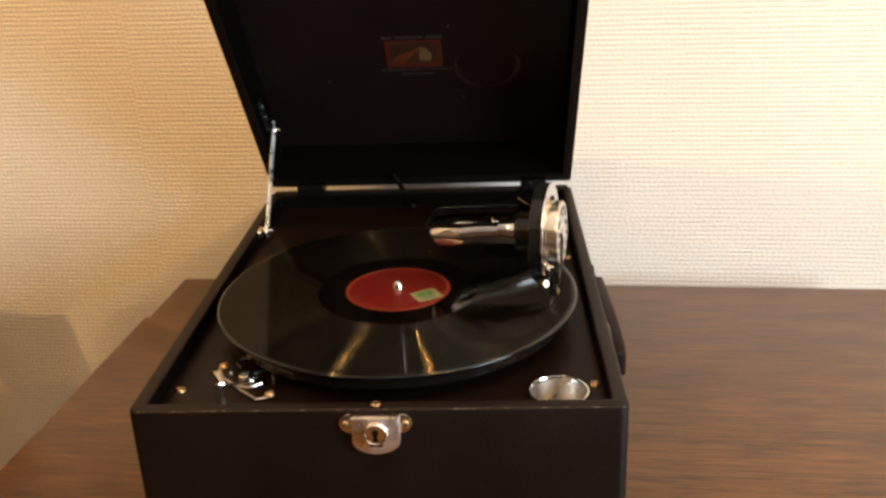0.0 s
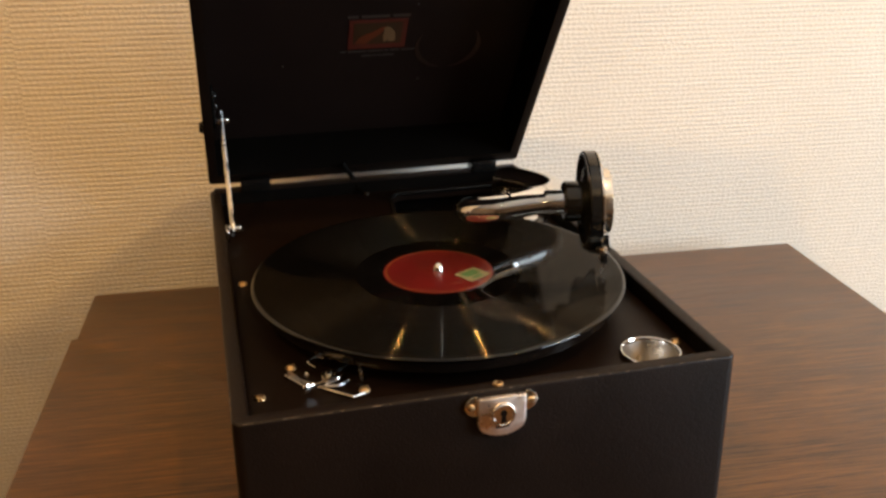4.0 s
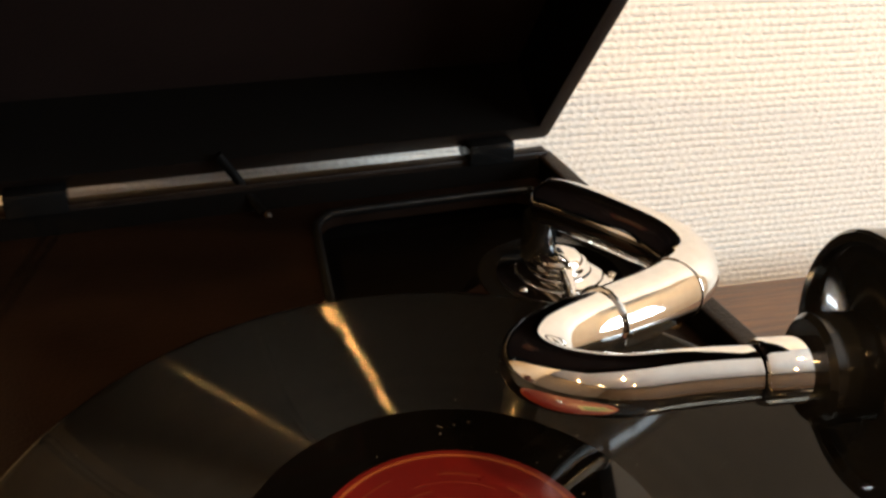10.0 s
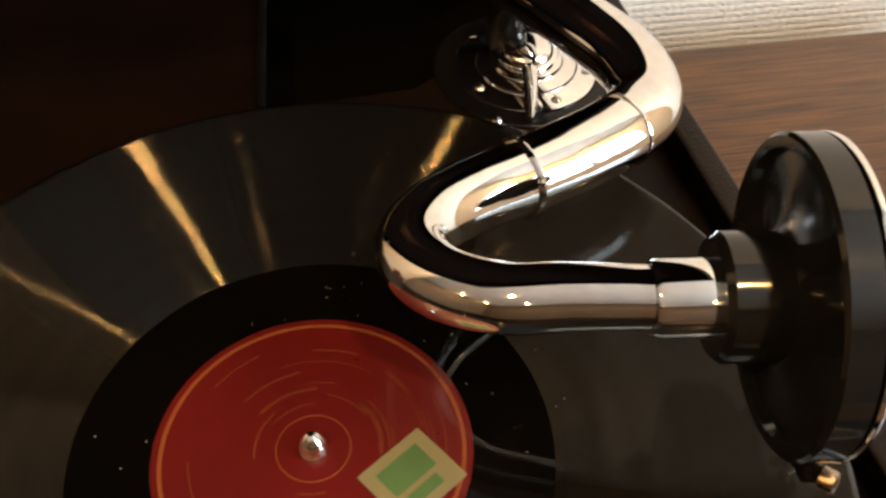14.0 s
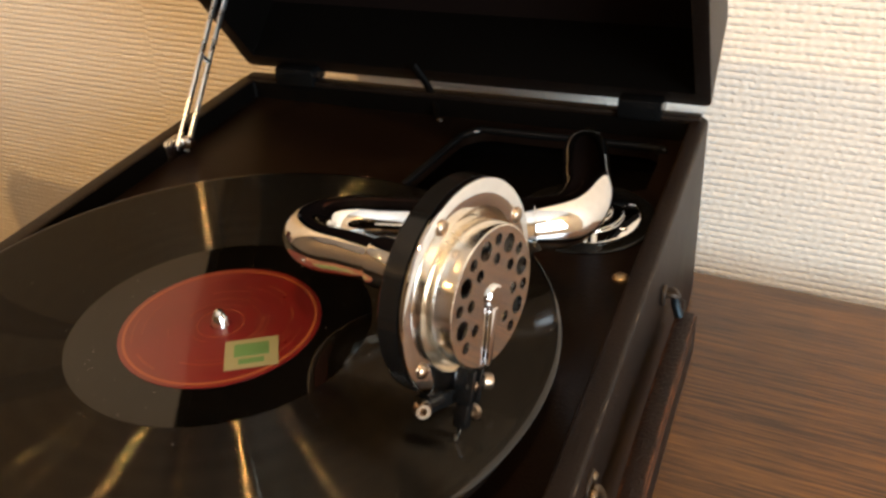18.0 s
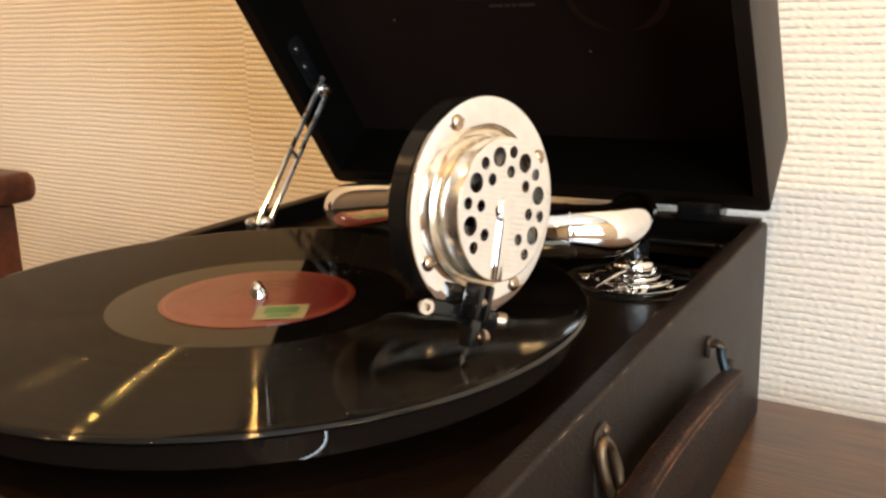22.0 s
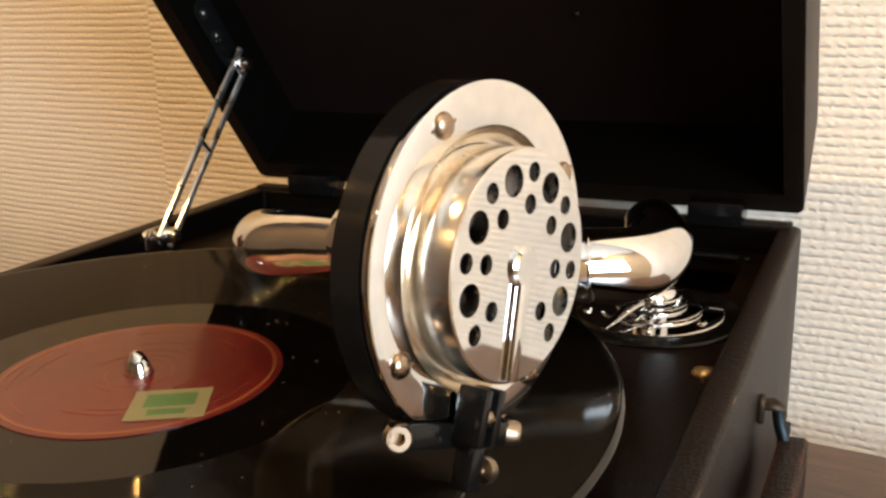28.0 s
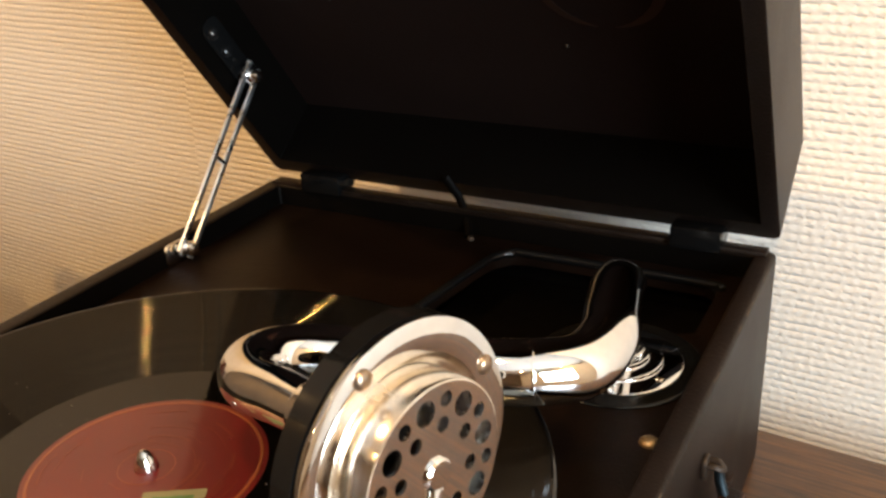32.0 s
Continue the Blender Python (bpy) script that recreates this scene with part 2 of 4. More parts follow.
def wood(name, dark, light, rough, turn=0.0, gloss=0.3, weights=(0.5, 0.4, 0.12), long=1.0):
    m, t, b = material(name)
    v = coords(t, (1, 1, 1), (0, 0, radians(turn)))
    def stretched(sx, sy, sz):
        mp = t.nodes.new("ShaderNodeMapping")
        mp.inputs["Scale"].default_value = (sx, sy, sz)
        link(t, v, mp.inputs["Vector"])
        return mp.outputs["Vector"]
    plank = noise_tex(t, stretched(5 * long, 22, 22), 1.0, 5, 0.6)
    streak = noise_tex(t, stretched(16 * long, 150, 150), 1.0, 6, 0.7)
    pore = noise_tex(t, stretched(40 * long, 520, 520), 1.0, 4, 0.7)
    mixed = maths(t, "ADD", maths(t, "MULTIPLY", plank, weights[0]), maths(t, "ADD", maths(t, "MULTIPLY", streak, weights[1]), maths(t, "MULTIPLY", pore, weights[2])))
    mid = tuple((a + c) / 2 for a, c in zip(dark, light))
    link(t, ramp(t, mixed, [(0.435, dark), (0.51, mid), (0.58, light)]), b.inputs["Base Color"])
    link(t, span(t, streak, rough * 0.8, rough * 1.25), b.inputs["Roughness"])
    b.inputs["Coat Weight"].default_value, b.inputs["Coat Roughness"].default_value = gloss, 0.15
    b.inputs["Specular IOR Level"].default_value = 0.3
    bump(t, b, maths(t, "ADD", pore, streak), 0.00012, 0.6)
    return m


def wallpaper():
    """Off-white woven paper: uneven level ridges crossed by short upright stitches, with seams between the strips."""
    m, t, b = material("wallpaper")
    v = coords(t)
    def stretched(vec, s):
        mp = t.nodes.new("ShaderNodeMapping")
        mp.inputs["Scale"].default_value = s
        link(t, vec, mp.inputs["Vector"])
        return mp.outputs["Vector"]
    wob = noise_tex(t, stretched(v, (20, 1, 60)), 1.0, 3)
    sep = t.nodes.new("ShaderNodeSeparateXYZ")
    link(t, v, sep.inputs[0])
    strip = maths(t, "FLOOR", maths(t, "DIVIDE", maths(t, "ADD", sep.outputs[0], 0.335), 0.92))
    row = maths(t, "ADD", maths(t, "ADD", maths(t, "MULTIPLY", sep.outputs[2], 2 * math.pi / ROW_PITCH), maths(t, "MULTIPLY", strip, 2.4)), maths(t, "MULTIPLY", wob, 3.6))
    ridge = span(t, maths(t, "SINE", row), 0, 1, -1, 1)
    jit = noise_tex(t, stretched(v, (70, 1, 170)), 1.0, 2)
    shift = t.nodes.new("ShaderNodeTexWhiteNoise")
    shift.noise_dimensions = "1D"
    link(t, maths(t, "FLOOR", maths(t, "DIVIDE", row, 2 * math.pi)), shift.inputs["W"])
    col = maths(t, "ADD", maths(t, "ADD", maths(t, "MULTIPLY", sep.outputs[0], 2 * math.pi / 0.0058), maths(t, "MULTIPLY", jit, 8.0)), maths(t, "MULTIPLY", shift.outputs["Value"], 6.3))
    stitch = span(t, maths(t, "SINE", col), 0, 1, -1, 1)
    # broad flat rows with narrow furrows between them, the furrows broken into dashes
    furrow = maths(t, "POWER", maths(t, "SUBTRACT", 1.0, ridge), 4.0)
    dash = span(t, noise_tex(t, stretched(v, (270, 1, 260)), 1.0, 2), 0.0, 1.1, 0.42, 0.58)
    lump = noise_tex(t, stretched(v, (150, 1, 380)), 1.0, 3)
    h = maths(t, "SUBTRACT", maths(t, "ADD", maths(t, "MULTIPLY", ridge, 0.22), maths(t, "ADD", maths(t, "MULTIPLY", maths(t, "MULTIPLY", stitch, ridge), 0.6), maths(t, "MULTIPLY", lump, 0.4))), maths(t, "MULTIPLY", furrow, dash))
    bump(t, b, h, 0.00041, 1.0)
    tone = noise_tex(t, v, 3.0, 4)
    # Relief is mixed into the colour: furrows are painted darker, like their shade.
    link(t, ramp(t, maths(t, "ADD", maths(t, "MULTIPLY", tone, 0.7), maths(t, "MULTIPLY", h, 0.1)), [(0.25, (0.66, 0.61, 0.53)), (0.75, (0.76, 0.72, 0.65))]), b.inputs["Base Color"])
    b.inputs["Roughness"].default_value = 0.75
    return m


ROW_PITCH = 0.0048
SLOPE, GROOVE, WAVER = 0.80, 0.52, 0.06
MAT_CLOTH = leathercloth("leathercloth_black", (0.0056, 0.003, 0.0019), 0.46, 0.3, 0.17, 0.35, grain=0.00015)
MAT_BOARD = leathercloth("leathercloth_brown", (0.0055, 0.0029, 0.0018), 0.36, 0.05, 0.1, 0.0, grain=0.0001)
MAT_LINING = plain("lid_lining", (0.0098, 0.0056, 0.0045), 0.4, spec=0.15, grain=0.00012, grain_scale=700)
# Near-black colour puts the shade inside lid, case and horn mouth into the surface.
MAT_INNER = plain("inside_shade_black", (0.0018, 0.0014, 0.0011), 0.5, spec=0.03, grain=0.0001, grain_scale=600)
MAT_BLACK = plain("black_enamel", (0.004, 0.004, 0.004), 0.16, spec=0.3)
MAT_RUBBER = plain("black_rubber", (0.006, 0.006, 0.006), 0.11, grain=0.00002, grain_scale=300)
MAT_CHROME = chrome("chrome")
MAT_NICKEL = chrome("nickel", (0.72, 0.66, 0.56), 0.12)
# Warm tint puts the yellow reflections round the cap into the metal's colour.
MAT_RECESS = chrome("warm_nickel", (0.86, 0.79, 0.68), 0.17)
MAT_BRASS = chrome("brass_screw", (0.38, 0.27, 0.15), 0.34)
MAT_AGED = chrome("aged_screw", (0.36, 0.27, 0.19), 0.25)
MAT_RUST = plain("tarnished_steel", (0.035, 0.025, 0.018), 0.5, metal=0.6, vary=0.5)
# Left and front walls are unseen; kept dark to dim reflections in chrome and record.
MAT_FAR = plain("tan_wall", (0.12, 0.09, 0.062), 0.8)
MAT_DARKWALL = plain("dark_brown_wall", (0.07, 0.05, 0.036), 0.7)
MAT_TURN = plain("turntable_enamel", (0.006, 0.004, 0.003), 0.05, spec=0.35)
MAT_WORN = plain("bare_canvas", (0.17, 0.13, 0.09), 0.8, vary=0.4)
MAT_SATIN = chrome("satin_nickel", (0.5, 0.48, 0.45), 0.3)
MAT_WORNSTEEL = chrome("worn_steel", (0.13, 0.09, 0.055), 0.42)
MAT_BLUED = chrome("blued_steel", (0.035, 0.048, 0.056), 0.45)
MAT_LOCK = chrome("worn_plating", (0.9, 0.81, 0.74), 0.33)
MAT_STEEL = chrome("steel", (0.6, 0.6, 0.6), 0.16)
MAT_NEEDLE = chrome("satin_steel", (0.8, 0.79, 0.77), 0.3)
MAT_DIAPHRAGM = chrome("diaphragm_metal", (0.2, 0.19, 0.18), 0.2)
MAT_DUST = plain("dust", (0.2, 0.185, 0.165), 0.7)
MAT_SHELLAC = shellac()
MAT_LABEL = plain("label_red", (0.085, 0.0055, 0.005), 0.3, vary=0.2, coat=0.32)
MAT_GOLD = plain("label_gold", (0.18, 0.05, 0.016), 0.35, coat=0.35)
MAT_GILT = plain("worn_gilt", (0.115, 0.02, 0.008), 0.35, vary=0.3, coat=0.3)
MAT_STAMP = plain("stamp_paper", (0.16, 0.15, 0.075), 0.5)
MAT_STAMP_INK = plain("stamp_green", (0.05, 0.11, 0.035), 0.5, vary=0.4)
MAT_LEATHER = leathercloth("handle_leather", (0.007, 0.0033, 0.0021), 0.5, 0.8, 0.15, 0.9, (0.16, 0.055, 0.02), 0.0004)
MAT_TABLE = wood("table_wood", (0.029, 0.0113, 0.0025), (0.125, 0.052, 0.0105), 0.36, 0, 0.2, (0.2, 0.26, 0.54), 0.45)
# The chair's wood colour is darkened for the shadow its post stands in.
MAT_POST = wood("shaded_post_wood", (0.028, 0.006, 0.003), (0.08, 0.019, 0.009), 0.4, 0, 0.1)
MAT_FLOOR = wood("floor_wood", (0.05, 0.026, 0.012), (0.13, 0.075, 0.038), 0.4, 0)
MAT_WALL = wallpaper()
MAT_PAINT = plain("ceiling_paint", (0.78, 0.75, 0.7), 0.8, vary=0.04)
MAT_DECAL_RED = plain("decal_red", (0.062, 0.009, 0.004), 0.45)
MAT_DECAL_GREEN = plain("decal_green", (0.026, 0.0115, 0.0035), 0.45)
MAT_DECAL_ORANGE = plain("decal_orange", (0.085, 0.017, 0.004), 0.45)
MAT_DECAL_CREAM = plain("decal_cream", (0.11, 0.06, 0.026), 0.45)
MAT_DECAL_GOLD = plain("decal_gold", (0.03, 0.023, 0.018), 0.45)
MAT_RING = plain("ring_stain", (0.022, 0.009, 0.005), 0.4, vary=0.6)


# ---- mesh makers ----
def part(name, bm, mat, parent=None, label="", sharp=38):
    me = bpy.data.meshes.new(name)
    for f in bm.faces:
        f.smooth = True
    bm.normal_update()
    bm.to_mesh(me)
    bm.free()
    me.set_sharp_from_angle(angle=radians(sharp))
    me.materials.append(mat)
    ob = new(name, me)
    if parent is not None:
        ob.parent = parent
    return tagged(ob, label)


def lined(ob, mat, inside):
    """Gives the faces that the test picks, by their middle, a second material."""
    ob.data.materials.append(mat)
    for p in ob.data.polygons:
        if inside(p.center):
            p.material_index = 1


def empty(name, m=None):
    ob = new(name)
    ob.empty_display_size = 0.02
    if m is not None:
        ob.matrix_world = m
    return ob


def bevel(bm, width, seg=2, angle=30):
    if width <= 0:
        return bm
    edges = [e for e in bm.edges if len(e.link_faces) == 2 and e.calc_face_angle(0) > radians(angle)]
    bmesh.ops.bevel(bm, geom=edges, offset=width, segments=seg, profile=0.5, affect="EDGES", clamp_overlap=True)
    return bm


def box(x0, x1, y0, y1, z0, z1, r=0.0, seg=2):
    bm = bmesh.new()
    bmesh.ops.create_cube(bm, size=1)
    for v in bm.verts:
        v.co = Vector(((x0 + x1) / 2 + v.co.x * (x1 - x0), (y0 + y1) / 2 + v.co.y * (y1 - y0), (z0 + z1) / 2 + v.co.z * (z1 - z0)))
    return bevel(bm, r, seg)


def lathe(profile, n=48):
    """Turns (radius, height) pairs round z."""
    bm = bmesh.new()
    rings = []
    for r, z in profile:
        if r < 1e-7:
            rings.append([bm.verts.new((0, 0, z))])
        else:
            rings.append([bm.verts.new((r * math.cos(2 * math.pi * i / n), r * math.sin(2 * math.pi * i / n), z)) for i in range(n)])
    for a, b in zip(rings, rings[1:]):
        for i in range(n):
            j = (i + 1) % n
            if len(a) == 1 and len(b) > 1:
                bm.faces.new((a[0], b[i], b[j]))
            elif len(b) == 1 and len(a) > 1:
                bm.faces.new((a[i], a[j], b[0]))
            elif len(a) > 1 and len(b) > 1:
                bm.faces.new((a[i], a[j], b[j], b[i]))
    bmesh.ops.recalc_face_normals(bm, faces=bm.faces[:])
    return bm


def spline(points, per=10):
    """A smooth line through the points."""
    p = [Vector(q) for q in points]
    p = [2 * p[0] - p[1], *p, 2 * p[-1] - p[-2]]
    out = []
    for a, b, c, d in zip(p, p[1:], p[2:], p[3:]):
        for k in range(per):
            t = k / per
            out.append(0.5 * (2 * b + (c - a) * t + (2 * a - 5 * b + 4 * c - d) * t * t + (3 * b - a - 3 * c + d) * t ** 3))
    out.append(p[-2])
    return out


def sweep(line, radius, n=16, flat=1.0, up=(0, 0, 1), caps=True):
    """A tube along the line; radius: a number or one for each point; flat squeezes it across the up direction."""
    bm = bmesh.new()
    line = [Vector(q) for q in line]
    rad = radius if isinstance(radius, (list, tuple)) else [radius] * len(line)
    rings, prev = [], None
    for i, q in enumerate(line):
        d = (line[min(i + 1, len(line) - 1)] - line[max(i - 1, 0)]).normalized()
        if prev is None:
            u = Vector(up) - d * d.dot(Vector(up))
            if u.length < 1e-4:
                u = Vector((1, 0, 0)) - d * d.x
        else:
            u = prev - d * d.dot(prev)
        u.normalize()
        prev = u
        w = d.cross(u)
        rings.append([bm.verts.new(q + rad[i] * (u * math.sin(2 * math.pi * k / n) + w * flat * math.cos(2 * math.pi * k / n))) for k in range(n)])
    for a, b in zip(rings, rings[1:]):
        for k in range(n):
            bm.faces.new((a[k], a[(k + 1) % n], b[(k + 1) % n], b[k]))
    if caps:
        bm.faces.new(rings[0][::-1])
        bm.faces.new(rings[-1])
    bmesh.ops.recalc_face_normals(bm, faces=bm.faces[:])
    return bm


def prism(poly, z0, z1, r=0.0, seg=2):
    """A flat outline given a thickness."""
    bm = bmesh.new()
    lo = [bm.verts.new((x, y, z0)) for x, y in poly]
    hi = [bm.verts.new((x, y, z1)) for x, y in poly]
    n = len(poly)
    for i in range(n):
        bm.faces.new((lo[i], lo[(i + 1) % n], hi[(i + 1) % n], hi[i]))
    bm.faces.new(hi)
    bm.faces.new(lo[::-1])
    bmesh.ops.recalc_face_normals(bm, faces=bm.faces[:])
    return bevel(bm, r, seg)


def pierced(outer, holes, z0, z1):
    """A flat outline with holes right through it, given a thickness."""
    bm = bmesh.new()
    for loop in (outer, *holes):
        vs = [bm.verts.new((x, y, z1)) for x, y in loop]
        for a, b in zip(vs, vs[1:] + vs[:1]):
            bm.edges.new((a, b))
    bmesh.ops.triangle_fill(bm, use_beauty=True, use_dissolve=False, edges=bm.edges[:])
    got = bmesh.ops.extrude_face_region(bm, geom=bm.faces[:])
    for v in got["geom"]:
        if isinstance(v, bmesh.types.BMVert):
            v.co.z = z0
    bmesh.ops.recalc_face_normals(bm, faces=bm.faces[:])
    return bm


def circle(r, n=32, x=0.0, y=0.0, start=0.0):
    return [(x + r * math.cos(start + 2 * math.pi * i / n), y + r * math.sin(start + 2 * math.pi * i / n)) for i in range(n)]


def rounded(x0, x1, y0, y1, r, n=6):
    out = []
    for cx, cy, a in ((x1 - r, y1 - r, 0), (x0 + r, y1 - r, 90), (x0 + r, y0 + r, 180), (x1 - r, y0 + r, 270)):
        out += [(cx + r * math.cos(radians(a + 90 * i / n)), cy + r * math.sin(radians(a + 90 * i / n))) for i in range(n + 1)]
    return out


def moved(bm, m):
    bm.transform(m)
    return bm


def join(*bms):
    """Several shells of one part in one mesh."""
    first = bms[0]
    for b in bms[1:]:
        tmp = bpy.data.meshes.new("tmp")
        b.to_mesh(tmp)
        b.free()
        first.from_mesh(tmp)
        bpy.data.meshes.remove(tmp)
    return first


def screw_bm(r, h, slot=True, n=20):
    """A round-headed screw with a slot, its head up along z from z = 0."""
    dome = lathe([(0, h), (r * 0.45, h * 0.93), (r * 0.8, h * 0.66), (r, h * 0.2), (r, 0), (0, 0)], n)
    if slot:
        return join(dome, box(-r * 0.82, r * 0.82, -r * 0.1, r * 0.1, h * 0.8, h * 1.02))
    return dome


def axis_pose(at, ahead, up=(0, 0, 1)):
    """A pose whose z points ahead and whose y lies near up."""
    z = Vector(ahead).normalized()
    x = Vector(up).cross(z).normalized()
    y = z.cross(x)
    return Matrix(((x.x, y.x, z.x, at[0]), (x.y, y.y, z.y, at[1]), (x.z, y.z, z.z, at[2]), (0, 0, 0, 1)))


# ---- the room ----
W, YF, YB, ZR = 0.1455, -0.146, 0.258, 0.112   # the case's half width, front, back and rim
ZB = 0.100                                     # motor board
ZREC, RX = 0.1221, 0.0014                      # playing side of the record, and its middle
X0, X1, Y0, Y1 = -2.6, 1.95, -2.7, 0.336


def setting(name, bm, mat, label):
    bm.transform(ROOM)
    ob = part(name, bm, mat)
    return tagged(ob, label, kind="structure")


def wall_with_opening(along, at, thick, lo, hi, a0, a1, z0, z1):
    """A wall with one opening through it, from four blocks; along: the axis it runs on."""
    bms = []
    for u0, u1, v0, v1 in ((lo, a0, FLOOR_Z, CEIL_Z), (a1, hi, FLOOR_Z, CEIL_Z), (a0, a1, FLOOR_Z, z0), (a0, a1, z1, CEIL_Z)):
        bms.append(box(u0, u1, at, at + thick, v0, v1) if along == "x" else box(at, at + thick, u0, u1, v0, v1))
    return join(*bms)


wall_back = part("wall_back", box(X0, X1, Y1, Y1 + 0.12, FLOOR_Z, CEIL_Z), MAT_WALL)
wall_back.matrix_world = ROOM
tagged(wall_back, "cream woven wallpaper with uneven level ridges", kind="structure")
setting("wall_left", box(X0 - 0.12, X0, Y0 - 0.12, Y1 + 0.12, FLOOR_Z, CEIL_Z), MAT_FAR, "unseen plain tan side wall, toned down for the reflections")
WIN = (-1.5, -0.45, 0.0, 1.2)
setting("wall_right", wall_with_opening("y", X1, 0.12, Y0 - 0.12, Y1 + 0.12, *WIN), MAT_WALL, "cream papered side wall with a window")
setting("wall_front", box(X0, X1, Y0 - 0.12, Y0, FLOOR_Z, CEIL_Z), MAT_DARKWALL, "unseen plain brown wall, kept dark for the reflections")
setting("floor", box(X0 - 0.12, X1 + 0.12, Y0 - 0.12, Y1 + 0.12, FLOOR_Z - 0.1, FLOOR_Z), MAT_FLOOR, "brown wooden floor")
setting("ceiling", box(X0 - 0.12, X1 + 0.12, Y0 - 0.12, Y1 + 0.12, CEIL_Z, CEIL_Z + 0.1), MAT_PAINT, "plain off-white ceiling")

window = empty("window_1", ROOM)
tagged(window, "white-framed window letting in pale daylight", kind="structure")
for y0, y1, z0, z1 in ((WIN[0], WIN[1], WIN[2], WIN[2] + 0.05), (WIN[0], WIN[1], WIN[3] - 0.05, WIN[3]), (WIN[0], WIN[0] + 0.05, WIN[2] + 0.05, WIN[3] - 0.05),
                       (WIN[1] - 0.05, WIN[1], WIN[2] + 0.05, WIN[3] - 0.05), ((WIN[0] + WIN[1]) / 2 - 0.025, (WIN[0] + WIN[1]) / 2 + 0.025, WIN[2] + 0.05, WIN[3] - 0.05)):
    part("window_frame", box(X1 + 0.03, X1 + 0.08, y0, y1, z0, z1, 0.004), MAT_PAINT, window)
area_lamp("window_daylight", X1 + 0.02, (WIN[0] + WIN[1]) / 2, (WIN[2] + WIN[3]) / 2, (0, -0.3, 0.2), WIN[1] - WIN[0] - 0.1, WIN[3] - WIN[2] - 0.1, DAY_WATTS, (0.73, 0.87, 0.99))


def ceiling_lamp(x, y, share):
    """A small downlight let into the ceiling: a turned trim ring round a glowing disc."""
    lamp = empty("ceiling_lamp", pose(*in_room(x, y, CEIL_Z)))
    tagged(lamp, "small glowing downlight let into the ceiling", "lamp", group="ceiling lamps")
    part("trim_ring", lathe([(0.026, 0), (0.05, 0), (0.05, -0.004), (0.044, -0.009), (0.03, -0.009), (0.026, -0.002)], 32), MAT_PAINT, lamp)
    part("lens", lathe([(0, -0.001), (0.0258, -0.001), (0.0258, -0.003), (0, -0.0045)], 32), MAT_GLOW, lamp, "glowing glass lens")
    data = bpy.data.lights.new("bulb", "SPOT")
    data.energy, data.color, data.shadow_soft_size = LAMP_WATTS * share, (1.0, 0.575, 0.205), 0.02
    data.spot_size, data.spot_blend = radians(164), 0.25
    bulb = new("bulb", data)
    bulb.location = in_room(x, y, CEIL_Z - 0.035)
    return lamp


MAT_GLOW, _t, _b = material("lamp_glow")
_b.inputs["Base Color"].default_value = (0.9, 0.85, 0.75, 1)
_b.inputs["Emission Color"].default_value = (1.0, 0.66, 0.30, 1)
_b.inputs["Emission Strength"].default_value = 55.0
for lx, ly, share in LAMPS:
    ceiling_lamp(lx, ly, share)

# ---- the table ----
table = empty("sideboard_table", ROOM)
tagged(table, "dark brown varnished wooden table against the wall", "table")
top = part("table_top", prism([(-0.293, -0.36), (0.433, -0.36), (0.433, 0.2885), (-0.2885, 0.2885), (-0.2885, 0.195), (-0.293, 0.195)], -0.026, 0, 0.0022), MAT_TABLE, table, "glossy brown grained table top with a stepped rear corner")
part("apron", box(-0.27, 0.41, -0.33, 0.27, -0.16, -0.0265, 0.003), MAT_TABLE, table)
for x in (-0.26, 0.36):
    for y in (-0.32, 0.23):
        part("leg", box(x, x + 0.045, y, y + 0.045, FLOOR_Z, -0.1605, 0.003), MAT_TABLE, table)

# ---- the wooden post beside the table ----
chair = empty("wooden_chair", ROOM @ pose(-0.535, 0.185, FLOOR_Z))
tagged(chair, "red-brown wooden chair with a capped back post", "chair")
H = -FLOOR_Z
part("post", box(-0.03, 0.03, -0.03, 0.03, 0, H + 0.078, 0.004), MAT_POST, chair)
part("cap", moved(prism(rounded(-0.046, 0.046, -0.046, 0.046, 0.012), H + 0.0785, H + 0.105, 0.009, 3), Matrix()), MAT_POST, chair)
part("finial", moved(lathe([(0, 0.045), (0.02, 0.04), (0.03, 0.024), (0.03, 0.008), (0.024, 0), (0, 0)], 32), pose(-0.03, 0, H + 0.105)), MAT_POST, chair)
part("post", moved(box(-0.03, 0.03, -0.03, 0.03, 0, H + 0.078, 0.004), pose(-0.45, 0, 0)), MAT_POST, chair)
part("back_rail", box(-0.419, -0.031, -0.012, 0.012, H - 0.06, H + 0.06, 0.004), MAT_POST, chair)
part("seat", box(-0.5, 0.04, -0.48, -0.031, 0.42, 0.46, 0.006), MAT_POST, chair)
for x in (-0.48, -0.02):
    part("leg", box(x, x + 0.04, -0.46, -0.42, 0, 0.4195, 0.004), MAT_POST, chair)

# ---- the gramophone ----
gram = empty("portable_gramophone")
tagged(gram, "open black leathercloth portable gramophone with chrome fittings playing on a table", "gramophone")
T = 0.0095

case = part("case", bevel(pierced(rounded(-W, W, YF, YB, 0.006, 5), [[(-W + T, YF + T), (-W + T, YB - T), (W - T, YB - T), (W - T, YF + T)]], 0.0, ZR), 0.0018, 3, 60), MAT_CLOTH, gram, "worn black leathercloth case")
lined(case, MAT_INNER, lambda c: abs(c.x) < W - T + 0.0003 and YF + T - 0.0003 < c.y < YB - T + 0.0003)
part("case_bottom", box(-W + T, W - T, YF + T, YB - T, 0.001, 0.009), MAT_CLOTH, gram)

